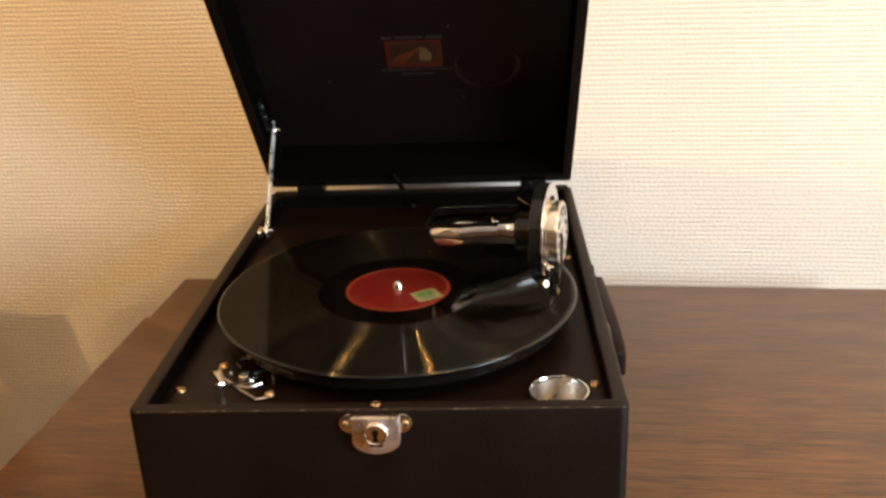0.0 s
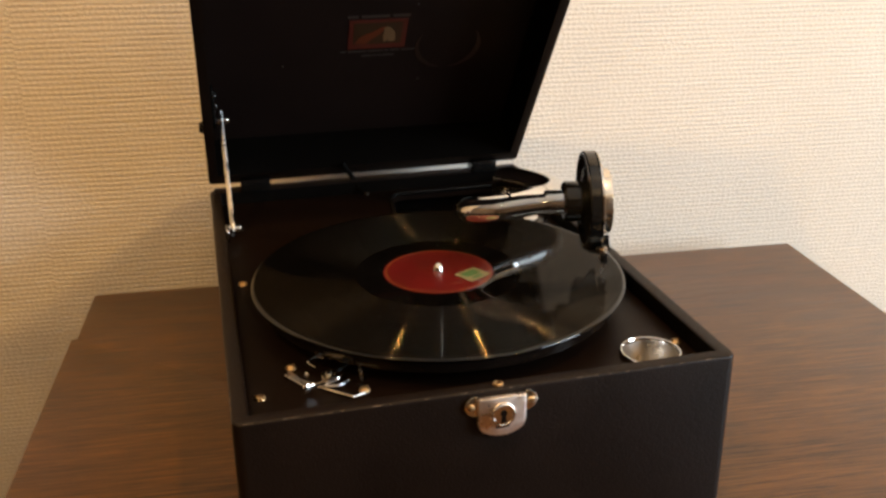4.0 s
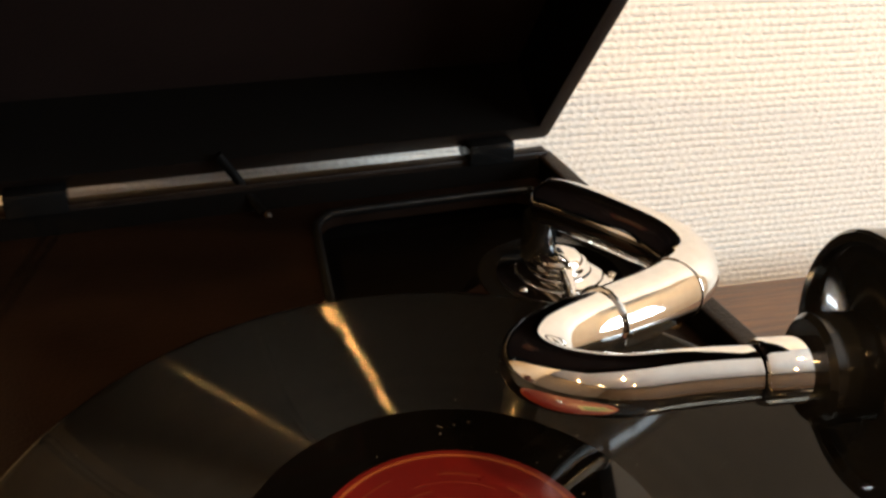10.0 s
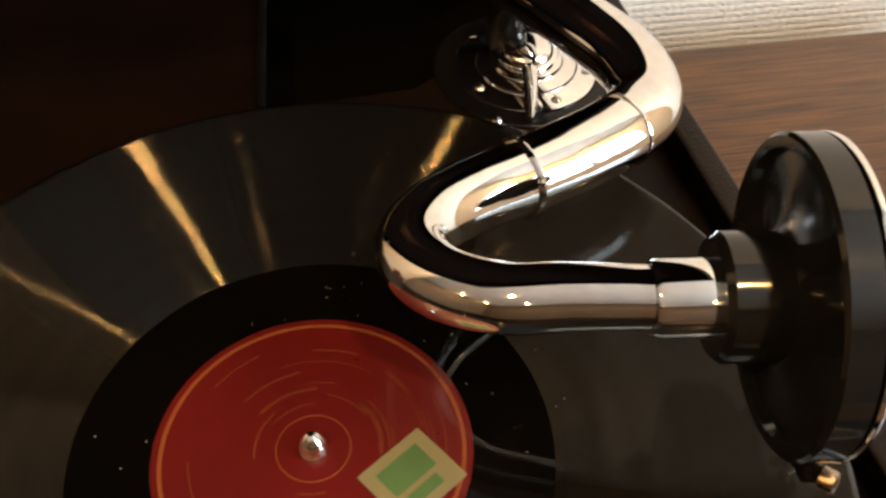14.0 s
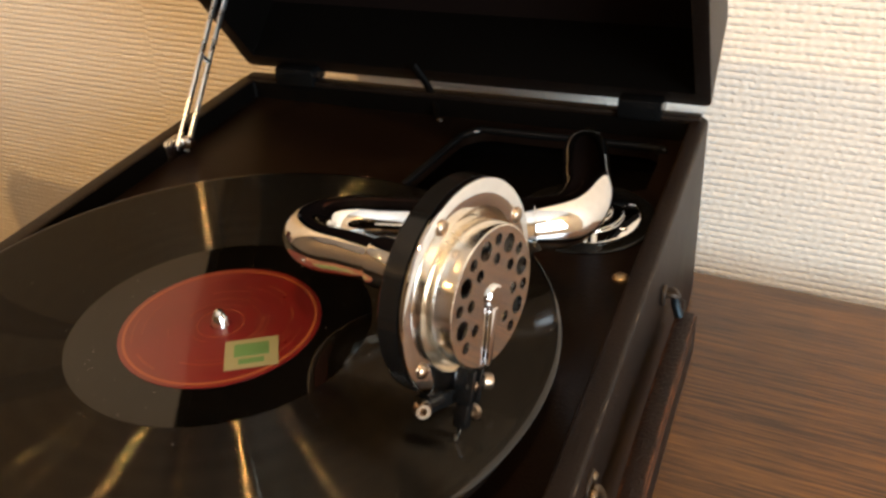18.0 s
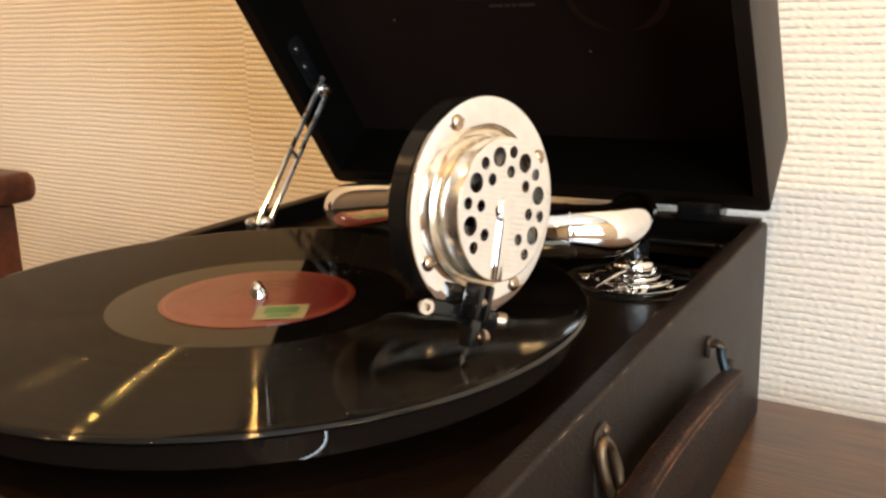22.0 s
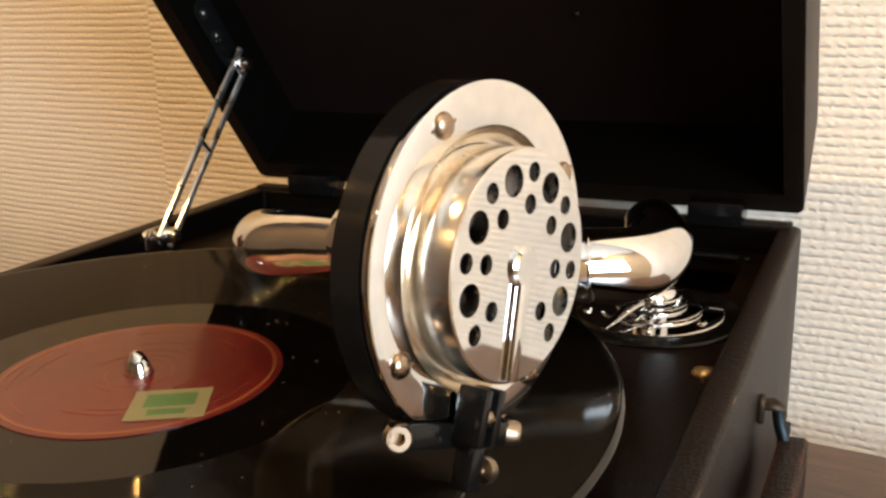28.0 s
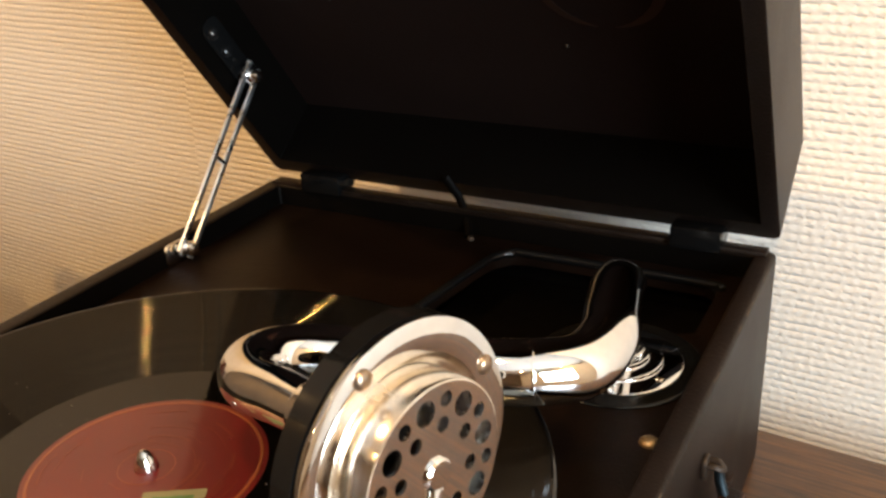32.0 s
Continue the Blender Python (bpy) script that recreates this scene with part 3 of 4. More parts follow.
# motor board with the sunk mouth of the horn
mouth = [(0.0040, 0.150), (0.0120, 0.214), (0.0150, 0.226), (0.0210, 0.2325), (0.0300, 0.2350), (0.1180, 0.2350), (0.1240, 0.2300), (0.1250, 0.2240), (0.1250, 0.1880), (0.0600, 0.1500)]
part("motor_board", pierced([(-W + T, YF + T), (W - T, YF + T), (W - T, YB - T), (-W + T, YB - T)], [mouth, circle(0.0180, 40, 0.1075, -0.1115)[::-1]], ZB - 0.006, ZB), MAT_BOARD, gram, "dark brown leathercloth motor board")
part("horn_mouth", prism([(0.0, 0.14), (0.13, 0.14), (0.13, 0.243), (0.0, 0.243)], ZB - 0.022, ZB - 0.018), MAT_INNER, gram)
lip = spline([(x, y, ZB + 0.0006) for x, y in mouth[:7]], 6)
part("mouth_lip", sweep(lip, 0.0022, 10), MAT_BLACK, gram, "rounded black lip")

for x, y in ((-0.1285, -0.1015), (0.130, -0.1005), (-0.1285, 0.064), (0.130, 0.105)):
    part("screw", moved(screw_bm(0.0036, 0.0022), pose(x, y, ZB, 0, 0, 57 * x * 100)), MAT_BRASS, gram, "brass screw")

part("eyelet", moved(lathe([(0.0012, 0.0004), (0.0014, 0.0012), (0.0022, 0.0014), (0.0029, 0.0009), (0.0030, 0.0), (0.0012, 0.0)], 24), pose(0, -0.1412, ZR)), MAT_BRASS, gram, "small brass eyelet")
# threads of bare canvas along the worn upper edges
random.seed(7)
for x0, x1, y0, y1 in ((-W + 0.006, W - 0.006, YF, YF), (W, W, YF + 0.006, YB - 0.006), (-W, -W, YF + 0.006, YB - 0.006)):
    flecks, k = [], 0.0
    while k < 1:
        n = min(1, k + random.uniform(0.002, 0.02))
        if random.random() < (0.5 if y0 == y1 else 0.4):
            a, b = [(x0 + (x1 - x0) * q + (0 if y0 == y1 else -0.00045 * (1 if x0 > 0 else -1)), y0 + (y1 - y0) * q + (0.00045 if y0 == y1 else 0), ZR - 0.00045) for q in (k, n)]
            flecks.append(sweep([a, Vector(a).lerp(Vector(b), 0.5), b], [0.00006, random.uniform(0.0001, 0.00024), 0.00006], 6))
        k = n + random.uniform(0.001, 0.018)
    tagged(part("worn_edge", join(*flecks), MAT_WORN, gram), "pale worn threads along the case edge", kind="stuff")

part("hinge_rail", box(-W + 0.004, W - 0.004, YB - 0.0085, YB - 0.0004, ZR - 0.0005, ZR + 0.0016, 0.0006), MAT_CLOTH, gram, "narrow black rail along the back rim")
# hinges, with the gap of light between them
for x0, x1 in ((-0.118, -0.092), (0.097, 0.121)):
    hinge = part("hinge", join(box(x0, x1, YB - 0.012, YB - 0.001, ZR - 0.001, ZR + 0.010, 0.001), moved(lathe([(0, 0), (0.0035, 0), (0.0035, x1 - x0), (0, x1 - x0)], 16), pose(x0, YB + 0.002, ZR + 0.004, 0, 90, 0))), MAT_BLACK, gram, "black hinge")
# the sprung catch across the gap
part("catch", sweep(spline([(-0.0255, 0.251, 0.1295), (-0.022, 0.252, 0.1235), (-0.018, 0.253, 0.117), (-0.012, 0.2485, 0.107), (-0.008, 0.242, 0.1015)], 6), 0.0024, 10, 0.6), MAT_INNER, gram, "black sprung catch")
part("catch_pin", moved(screw_bm(0.002, 0.002, False), pose(-0.006, 0.240, ZB + 0.001)), MAT_RUST, gram)

# ---- the lid, leaning forward over its hinges ----
LEAN = 37.0
LID = Matrix.Translation((0, YB, ZR + 0.008)) @ Matrix(((1, 0, 0, 0), (0, -math.sin(radians(LEAN)), math.cos(radians(LEAN)), 0), (0, math.cos(radians(LEAN)), math.sin(radians(LEAN)), 0), (0, 0, 0, 1)))
# lid frame: x across, y up the lid from the hinge, z out through its back
LEN, DEEP, PANEL = 0.397, 0.055, 0.041
LT = 0.0085
lid = part("lid", moved(bevel(pierced(rounded(-W, W, -0.0045, LEN, 0.004, 4), [[(-W + LT, 0.0075), (-W + LT, LEN - LT), (W - LT, LEN - LT), (W - LT, 0.0075)]], 0.0, DEEP), 0.0018, 3, 60), LID), MAT_CLOTH, gram, "black leathercloth lid leaning forward")
UNLID = LID.inverted()
lined(lid, MAT_INNER, lambda c: abs((UNLID @ c).x) < W - LT + 0.0003 and 0.0072 < (UNLID @ c).y < LEN - LT + 0.0003)
part("lid_back", moved(box(-W + LT, W - LT, 0.0075, LEN - LT, PANEL + 0.003, DEEP - 0.0006, 0.001), LID), MAT_CLOTH, lid)
part("lid_lining", moved(box(-W + LT, W - LT, 0.0075, LEN - LT, PANEL, PANEL + 0.0028), LID), MAT_LINING, lid, "dark brown-black lid lining")


def on_lid(name, bm, mat, label=""):
    return part(name, moved(bm, LID @ pose(0, 0, PANEL - 0.0002, 180, 0, 0)), mat, lid, label)


def lid_shape(poly, lift):
    """A flat shape on the lining, given across and up."""
    return prism([(x, -y) for x, y in poly], lift, lift + 0.0002)


def rect(x0, x1, y0, y1):
    return [(x0, y0), (x1, y0), (x1, y1), (x0, y1)]


on_lid("emblem", lid_shape(rect(-0.0205, 0.0285, 0.1168, 0.1502), 0.0), MAT_DECAL_RED, "red-bordered picture transfer")
on_lid("emblem_field", lid_shape(rect(-0.0165, 0.0245, 0.1222, 0.1468), 0.00022), MAT_DECAL_GREEN)
on_lid("emblem_horn", lid_shape([(-0.0155, 0.1235), (-0.006, 0.1228), (0.006, 0.134), (0.011, 0.1405), (0.0085, 0.1425), (0.002, 0.138), (-0.011, 0.131)], 0.00044), MAT_DECAL_ORANGE)
on_lid("emblem_figure", lid_shape([(0.009, 0.125), (0.0115, 0.1248), (0.012, 0.128), (0.014, 0.1248), (0.0185, 0.125), (0.0195, 0.129), (0.0185, 0.135), (0.0145, 0.1405), (0.0115, 0.1425), (0.0085, 0.1405), (0.0095, 0.137), (0.0085, 0.131)], 0.00046), MAT_DECAL_CREAM)


def bars(name, x0, x1, y, high, widths, gap):
    """Small unreadable words as bars in a row."""
    total = sum(widths) + gap * (len(widths) - 1)
    x = x0
    for w in widths:
        w1 = w * (x1 - x0) / total
        on_lid(name, lid_shape(rect(x, x + w1, y, y + high), 0.0), MAT_DECAL_GOLD, "faded gold lettering")
        x += w1 + gap * (x1 - x0) / total


bars("brand_bar", -0.0225, 0.030, 0.1522, 0.0028, [3, 8, 5], 1)
bars("caption_bar", -0.0265, 0.0385, 0.1128, 0.0016, [3, 10, 8, 2, 5, 8], 1)
bars("caption_bar", -0.008, 0.020, 0.1072, 0.0018, [6, 2, 2, 7], 1)
# the ring worn into the lining by the soundbox
for a0, a1, w0 in ((150, 262, 0.0020), (278, 395, 0.0024)):
    out = []
    arc = [radians(a0 + (a1 - a0) * i / 30) for i in range(31)]
    for s in (1, -1):
        for i, a in (enumerate(arc) if s > 0 else reversed(list(enumerate(arc)))):
            r = 0.0275 + s * w0 * math.sin(math.pi * (i + 0.4) / 31)
            out.append((0.0672 + r * math.cos(a), 0.1165 + r * math.sin(a)))
    on_lid("rub_mark", lid_shape(out, 0.0), MAT_RING, "brown curved rub mark")
for x, y in ((0.045, 0.075), (-0.075, 0.1), (0.035, 0.165)):
    on_lid("stud", screw_bm(0.0013, 0.0010, False, 12), MAT_RUST).matrix_world = LID @ pose(x, y, 0) @ LID.inverted()
part("side_stud", moved(lathe([(0, 0.004), (0.004, 0.0035), (0.006, 0), (0, 0)], 20), LID @ pose(-W, 0.04, 0.03, 0, -90, 0)), MAT_BLACK, lid)

# ---- the lid stay ----
sa, sb = Vector((-0.130, 0.162, 0.108)), Vector((-0.130, 0.229, 0.182))
d = (sb - sa).normalized()
side = Vector((0, -d.z, d.y))
stay = part("lid_stay", join(*[sweep([sa + side * o + Vector((o * 0.1, 0, 0)) - d * 0.004, sb + side * o + Vector((o * 0.1, 0, 0)) + d * 0.006], 0.0013, 8, 1.4, (1, 0, 0)) for o in (-0.0050, 0.0050)]), MAT_NEEDLE, gram, "slotted chrome lid stay")
for k in (0.02, 0.5, 0.97):
    q = sa.lerp(sb, k)
    part("bridge", sweep([q - side * 0.0052 - Vector((0.0005, 0, 0)), q + side * 0.0052 + Vector((0.0005, 0, 0))], 0.0013, 8), MAT_STEEL, stay)
for q in (sa, sb):
    part("pivot", moved(lathe([(0, 0.007), (0.0028, 0.0062), (0.0038, 0.004), (0.0038, 0), (0.0024, -0.006), (0, -0.006)], 18), pose(q.x, q.y, q.z, 0, 90, 0)), MAT_CHROME, stay)
part("bracket", moved(prism(rounded(-0.007, 0.007, -0.024, 0.024, 0.006), 0, 0.0025, 0.0008), LID @ pose(-W + LT, 0.083, 0.016, 0, 90, 0)), MAT_BLACK, stay)
for v in (0.100, 0.086, 0.068):
    part("bracket_screw", moved(screw_bm(0.0036, 0.0030, False), LID @ pose(-W + LT + 0.0025, v, 0.014, 0, 90, 0)), MAT_RUBBER, stay, "round black screw head")
part("case_bracket", moved(prism(rounded(-0.008, 0.008, -0.006, 0.006, 0.004), 0, 0.003, 0.0008), pose(-W + T, 0.158, 0.106, 90, 0, 90)), MAT_STEEL, stay)

# ---- lock on the front ----
lock_pts = [(-0.0140, 0.0110), (0.0140, 0.0110), (0.0140, -0.0050)] + [(0.0140 * math.cos(radians(-a)), -0.0050 - 0.0085 * math.sin(radians(a))) for a in range(15, 180, 15)] + [(-0.0140, -0.0050)]
FRONT = pose(0, YF, 0.0975, 90, 0, 0)
lock = part("lock_plate", moved(prism(lock_pts, 0.0, 0.0042, 0.0012), FRONT), MAT_LOCK, gram, "worn chrome lock plate")
for s in (-1, 1):
    part("lock_ear", moved(prism([(s * 0.0138, 0.0122), (s * 0.0138, -0.0005), (s * 0.0170, -0.0003), (s * 0.0200, 0.0022), (s * 0.0214, 0.0058), (s * 0.0205, 0.0092), (s * 0.0170, 0.0118)][::s], 0.0, 0.0018, 0.0005), FRONT), MAT_NICKEL, lock)
    part("screw", moved(screw_bm(0.0022, 0.0014), FRONT @ pose(s * 0.0174, 0.0060, 0.0018, 0, 0, 30 * s)), MAT_BRASS, lock)
part("barrel", moved(lathe([(0.0072, 0), (0.0072, 0.0018), (0.0066, 0.0026), (0.0058, 0.0026), (0.0054, 0.0020), (0, 0.0020)], 36), FRONT @ pose(0, 0.0008, 0.0042)), MAT_CHROME, lock)
part("keyhole", moved(join(prism(circle(0.0020, 20, 0, 0.0020), 0, 0.0003), prism([(-0.0010, 0.001), (0.0010, 0.001), (0.0016, -0.0036), (-0.0016, -0.0036)], 0.0001, 0.0004)), FRONT @ pose(0, 0.0002, 0.0062)), MAT_BLACK, lock)
part("lock_slot", moved(prism(rounded(-0.004, 0.004, -0.0008, 0.0008, 0.0007), 0, 0.0003), FRONT @ pose(0, -0.0072, 0.0042)), MAT_BLACK, lock)

# ---- needle cup ----
cup = part("needle_cup", moved(lathe([(0.0172, 0.0), (0.0184, 0.0002), (0.0190, 0.0012), (0.0189, 0.0022), (0.0182, 0.0030), (0.0174, 0.0030), (0.0168, 0.0022), (0.0167, 0.001)], 64), pose(0.1075, -0.1115, ZB)), MAT_CHROME, gram, "flared chrome needle cup")
part("bowl", moved(lathe([(0.0167, 0.001), (0.0135, -0.010), (0.0105, -0.019), (0.0, -0.021)], 64), pose(0.1075, -0.1115, ZB)), MAT_SATIN, cup, "satin grey bowl")

# ---- speed and brake lever ----
brake = part("brake_plate", prism([(-0.111, -0.081), (-0.104, -0.070), (-0.066, -0.106), (-0.068, -0.113), (-0.077, -0.116)], ZB, ZB + 0.0012, 0.0003), MAT_BOARD, gram, "black brake plate")
part("plate_edge", sweep([(-0.1085, -0.0735, ZB + 0.0013), (-0.111, -0.081, ZB + 0.0013), (-0.090, -0.1035, ZB + 0.0013), (-0.077, -0.1155, ZB + 0.0013), (-0.0695, -0.1125, ZB + 0.0013)], 0.0007, 6), MAT_NEEDLE, brake)
part("blade", prism([(-0.1130, -0.0810), (-0.1025, -0.0985), (-0.1005, -0.0965), (-0.1085, -0.0775)], ZB + 0.0014, ZB + 0.0020, 0.0002), MAT_NEEDLE, brake, "bare steel blade")
for x, y in ((-0.108, -0.073), (-0.070, -0.110)):
    part("screw", moved(screw_bm(0.0034, 0.0024), pose(x, y, ZB + 0.0012, 0, 0, 40)), MAT_BRASS, brake)
part("pivot", moved(lathe([(0, 0.0075), (0.0018, 0.0072), (0.0022, 0.0055), (0.0045, 0.0052), (0.0048, 0.0), (0, 0)], 24), pose(-0.088, -0.094, ZB + 0.0012)), MAT_NICKEL, brake)
part("lever", sweep(spline([(-0.1045, -0.1075, ZB + 0.005), (-0.098, -0.1045, ZB + 0.0055), (-0.090, -0.1020, ZB + 0.005), (-0.083, -0.1000, ZB + 0.005), (-0.080, -0.0950, ZB + 0.005)], 8), [0.0012, 0.0022, 0.0027, 0.0028, 0.0026, 0.0022, 0.0017] + [0.0012] * 26, 10, 0.4), MAT_CHROME, brake)
part("lever", sweep(spline([(-0.094, -0.1015, ZB + 0.003), (-0.084, -0.1035, ZB + 0.003), (-0.077, -0.0985, ZB + 0.003)], 8), 0.0008, 8), MAT_SATIN, brake)
part("spring", sweep(spline([(-0.094, -0.081, ZB + 0.004), (-0.098, -0.076, ZB + 0.006), (-0.093, -0.071, ZB + 0.006), (-0.088, -0.072, ZB + 0.005)], 8), 0.0006, 6), MAT_STEEL, brake)
part("tab", box(-0.0705, -0.0690, -0.0985, -0.0915, ZB + 0.0012, ZB + 0.008, 0.0004), MAT_NEEDLE, brake)
part("stop", moved(screw_bm(0.0018, 0.003, False), pose(-0.1, -0.085, ZB + 0.0012)), MAT_STEEL, brake)
part("brake_arm", sweep([(-0.083, -0.092, ZB + 0.006), (-0.066, -0.078, ZB + 0.0068)], 0.0009, 8), MAT_BLUED, brake)

# ---- turntable ----
part("turntable", moved(lathe([(0, ZREC - 0.003), (0.1195, ZREC - 0.003), (0.1212, ZREC - 0.0042), (0.1212, ZREC - 0.0115), (0.1195, ZREC - 0.0128), (0.112, ZREC - 0.0128), (0.0, ZREC - 0.0128)], 128), pose(RX, 0, 0)), MAT_TURN, gram, "glossy black turntable")
part("spindle", moved(lathe([(0, ZREC + 0.0066), (0.0014, ZREC + 0.006), (0.0028, ZREC + 0.0036), (0.0036, ZREC + 0.0012), (0.0037, ZREC - 0.003), (0, ZREC - 0.003)], 24), pose(RX, 0, 0)), MAT_CHROME, gram, "pointed chrome spindle")

# ---- tone arm ----
BX, BY = 0.1025, 0.1545
arm_base = part("arm_base", moved(lathe([(0.034, 0.0), (0.034, 0.0006), (0.0335, 0.0011), (0.0325, 0.0013), (0, 0.0013)], 64), pose(BX, BY - 0.002, ZB)), MAT_BLACK, gram, "round black tone arm base")
FY = BY - 0.0030   # the flange and its dome
steps = [(0, 0), (0.0262, 0), (0.0265, 0.0005), (0.0265, 0.0011), (0.0261, 0.0015), (0.0190, 0.0017), (0.0186, 0.0020), (0.0184, 0.0026), (0.0184, 0.0034), (0.0180, 0.0038), (0.0137, 0.0039), (0.0132, 0.0042), (0.0130, 0.0048),
         (0.0130, 0.0062), (0.0126, 0.0066), (0.0106, 0.0067), (0.0102, 0.0070), (0.0102, 0.0086), (0.0110, 0.0088), (0.0113, 0.0092), (0.0110, 0.0097), (0.0096, 0.0099), (0.0093, 0.0110), (0.0084, 0.0125), (0.0068, 0.0137), (0.0046, 0.0144), (0.0022, 0.0148), (0, 0.0149)]
part("base_flange", moved(lathe([(r, 0.78 * z) for r, z in steps], 96), pose(BX, FY, ZB + 0.0013)), MAT_CHROME, arm_base, "stepped chrome flange and dome", 50)
for a in (205, 281, 336, 90):
    part("screw", moved(screw_bm(0.0019, 0.0012), pose(BX + 0.0226 * math.cos(radians(a)), FY + 0.0226 * math.sin(radians(a)), ZB + 0.0025, 0, 0, a)), MAT_NICKEL, arm_base)
for a in (190, 350):
    part("stud", moved(screw_bm(0.0013, 0.0016, False, 14), pose(BX + 0.0100 * math.cos(radians(a)), FY + 0.0100 * math.sin(radians(a)), ZB + 0.0074, 0, 90, a)), MAT_CHROME, arm_base)
part("stud", moved(screw_bm(0.0019, 0.0018, False, 14), pose(0.0835, 0.1245, ZB + 0.0010)), MAT_CHROME, arm_base)
part("lift_lever", sweep(spline([(BX - 0.0020, FY - 0.0095, ZB + 0.0085), (BX - 0.0040, FY - 0.0170, ZB + 0.0080), (BX - 0.0068, FY - 0.0260, ZB + 0.0062), (BX - 0.0086, FY - 0.0315, ZB + 0.0050)], 6), [0.0030 - 0.0001 * i for i in range(19)], 12, 0.3, (1, 0.3, 0)), MAT_CHROME, arm_base, "small bent chrome lever")

ARM = [(0.0992, 0.1655, 0.1258), (0.1000, 0.1630, 0.1282), (0.1014, 0.1570, 0.1316), (0.1045, 0.1430, 0.1350), (0.1105, 0.1200, 0.1385), (0.1158, 0.0980, 0.1408), (0.1140, 0.0800, 0.1414), (0.1040, 0.0695, 0.1425),
       (0.0885, 0.0620, 0.1432), (0.0700, 0.0550, 0.1446), (0.0535, 0.0488, 0.1468), (0.0395, 0.0402, 0.1500), (0.0320, 0.0285, 0.1534), (0.0345, 0.0155, 0.1570), (0.0455, 0.0045, 0.1607), (0.0600, -0.0012, 0.1638), (0.0720, -0.0058, 0.1658), (0.0795, -0.0088, 0.1670)]
arm_line = spline(ARM, 10)
split = 90
rad, gone = [], 0.0
for i in range(len(arm_line)):
    gone += (arm_line[i] - arm_line[max(i - 1, 0)]).length
    tip_round = math.sqrt(max(0.01, 1 - max(0, 1 - gone / 0.009) ** 2))
    k = i / (len(arm_line) - 1)
    rad.append((0.0106 - 0.0036 * min(1, max(0, (k - 0.5) / 0.45))) * tip_round)
tone_arm = part("tone_arm", sweep(arm_line, rad, 40), MAT_CHROME, gram, "curved chrome tone arm tube")


def ring_at(i, width, extra):
    seg = arm_line[i - 1:i + 2]
    m = axis_pose(arm_line[i], seg[2] - seg[0])
    r = rad[i]
    return moved(lathe([(r - 0.0005, -width), (r + extra, -width), (r + extra * 1.3, 0), (r + extra, width), (r - 0.0005, width)], 40), m)


# Black enamel stands in for the dark reflections on the neck's metal.
part("neck", sweep([(0.0985, 0.1655, 0.1040), (0.0985, 0.1645, 0.1240)], 0.0075, 24), MAT_BLACK, tone_arm, "short neck coloured black for its dark reflections")
part("joint_ring", ring_at(92, 0.0007, 0.0009), MAT_CHROME, tone_arm)
part("joint_ring", ring_at(72, 0.0005, 0.0004), MAT_CHROME, tone_arm)

# ---- soundbox ----
SN = Vector((0.973, -0.228, 0.025)).normalized()
SC = Vector((0.1072, -0.0160, 0.1685))
S = axis_pose(SC, SN) @ Matrix.Rotation(radians(SB_TURN), 4, "Z")
part("collar", moved(lathe([(0.0066, -0.0065), (0.0080, -0.0065), (0.0084, -0.0055), (0.0084, 0.0065), (0.0066, 0.0065)], 40), axis_pose(SC - SN * 0.0274, SN)), MAT_CHROME, tone_arm, "chrome collar")
box_back = part("soundbox", moved(lathe([(0.0, -0.0216), (0.0125, -0.0216), (0.0138, -0.0201), (0.0138, -0.0084), (0.0160, -0.0074), (0.0250, -0.0056), (0.0298, -0.0056), (0.0306, -0.0076), (0.0330, -0.0078), (0.0338, -0.0070), (0.0338, -0.0008), (0.0258, -0.0008), (0.0256, -0.0030), (0.0, -0.0030)], 80), S), MAT_RUBBER, gram, "soundbox with a black rubber back")


def chopped(r, cut, n=96):
    """A disc cut straight below y = -cut."""
    a = math.asin(cut / r)
    lo, hi = -math.pi / 2 + (math.pi / 2 - a), math.pi * 1.5 - (math.pi / 2 - a)
    return [(r * math.cos(lo + (hi - lo) * i / n), r * math.sin(lo + (hi - lo) * i / n)) for i in range(n + 1)]


part("flange", moved(bevel(pierced(chopped(0.0338, 0.0306), [circle(0.0253, 72)[::-1]], 0.0, 0.0016), 0.0004, 2, 50), S), MAT_CHROME, box_back, "chrome flange cut flat at the foot")
part("recess", moved(lathe([(0.0254, 0.0014), (0.0252, 0.0004), (0.0247, -0.0006), (0.0240, -0.0013), (0.0231, -0.0018), (0.0220, -0.0020)], 96), S), MAT_RECESS, box_back, "rounded nickel recess round the cap")
for a in (45, 135, 225, 315):
    part("screw", moved(screw_bm(0.0025, 0.0015), S @ pose(0.0296 * math.cos(radians(a)), 0.0296 * math.sin(radians(a)), 0.0016, 0, 0, a * 1.7)), MAT_AGED, box_back)
CR, CH, CY = 0.0221, 0.0092, -0.0003
holes = []
for a in (22.5, 67.5, 112.5, -22.5, -67.5, -112.5):
    holes.append(circle(0.0030, 24, 0.75 * CR * math.sin(radians(a)), 0.75 * CR * math.cos(radians(a))))
for a in (0, 45, 90, 135, -45, -90, -135):
    holes.append(circle(0.0019, 18, 0.80 * CR * math.sin(radians(a)), 0.80 * CR * math.cos(radians(a))))
    holes.append(circle(0.0019, 18, 0.53 * CR * math.sin(radians(a)), 0.53 * CR * math.cos(radians(a))))
CAP = S @ pose(0, CY, 0, 0, 0, 5)
cap = part("cap", moved(pierced(circle(CR - 0.0006, 96), [h[::-1] for h in holes], CH - 0.0010, CH), CAP), MAT_CHROME, box_back, "pierced chrome cap")
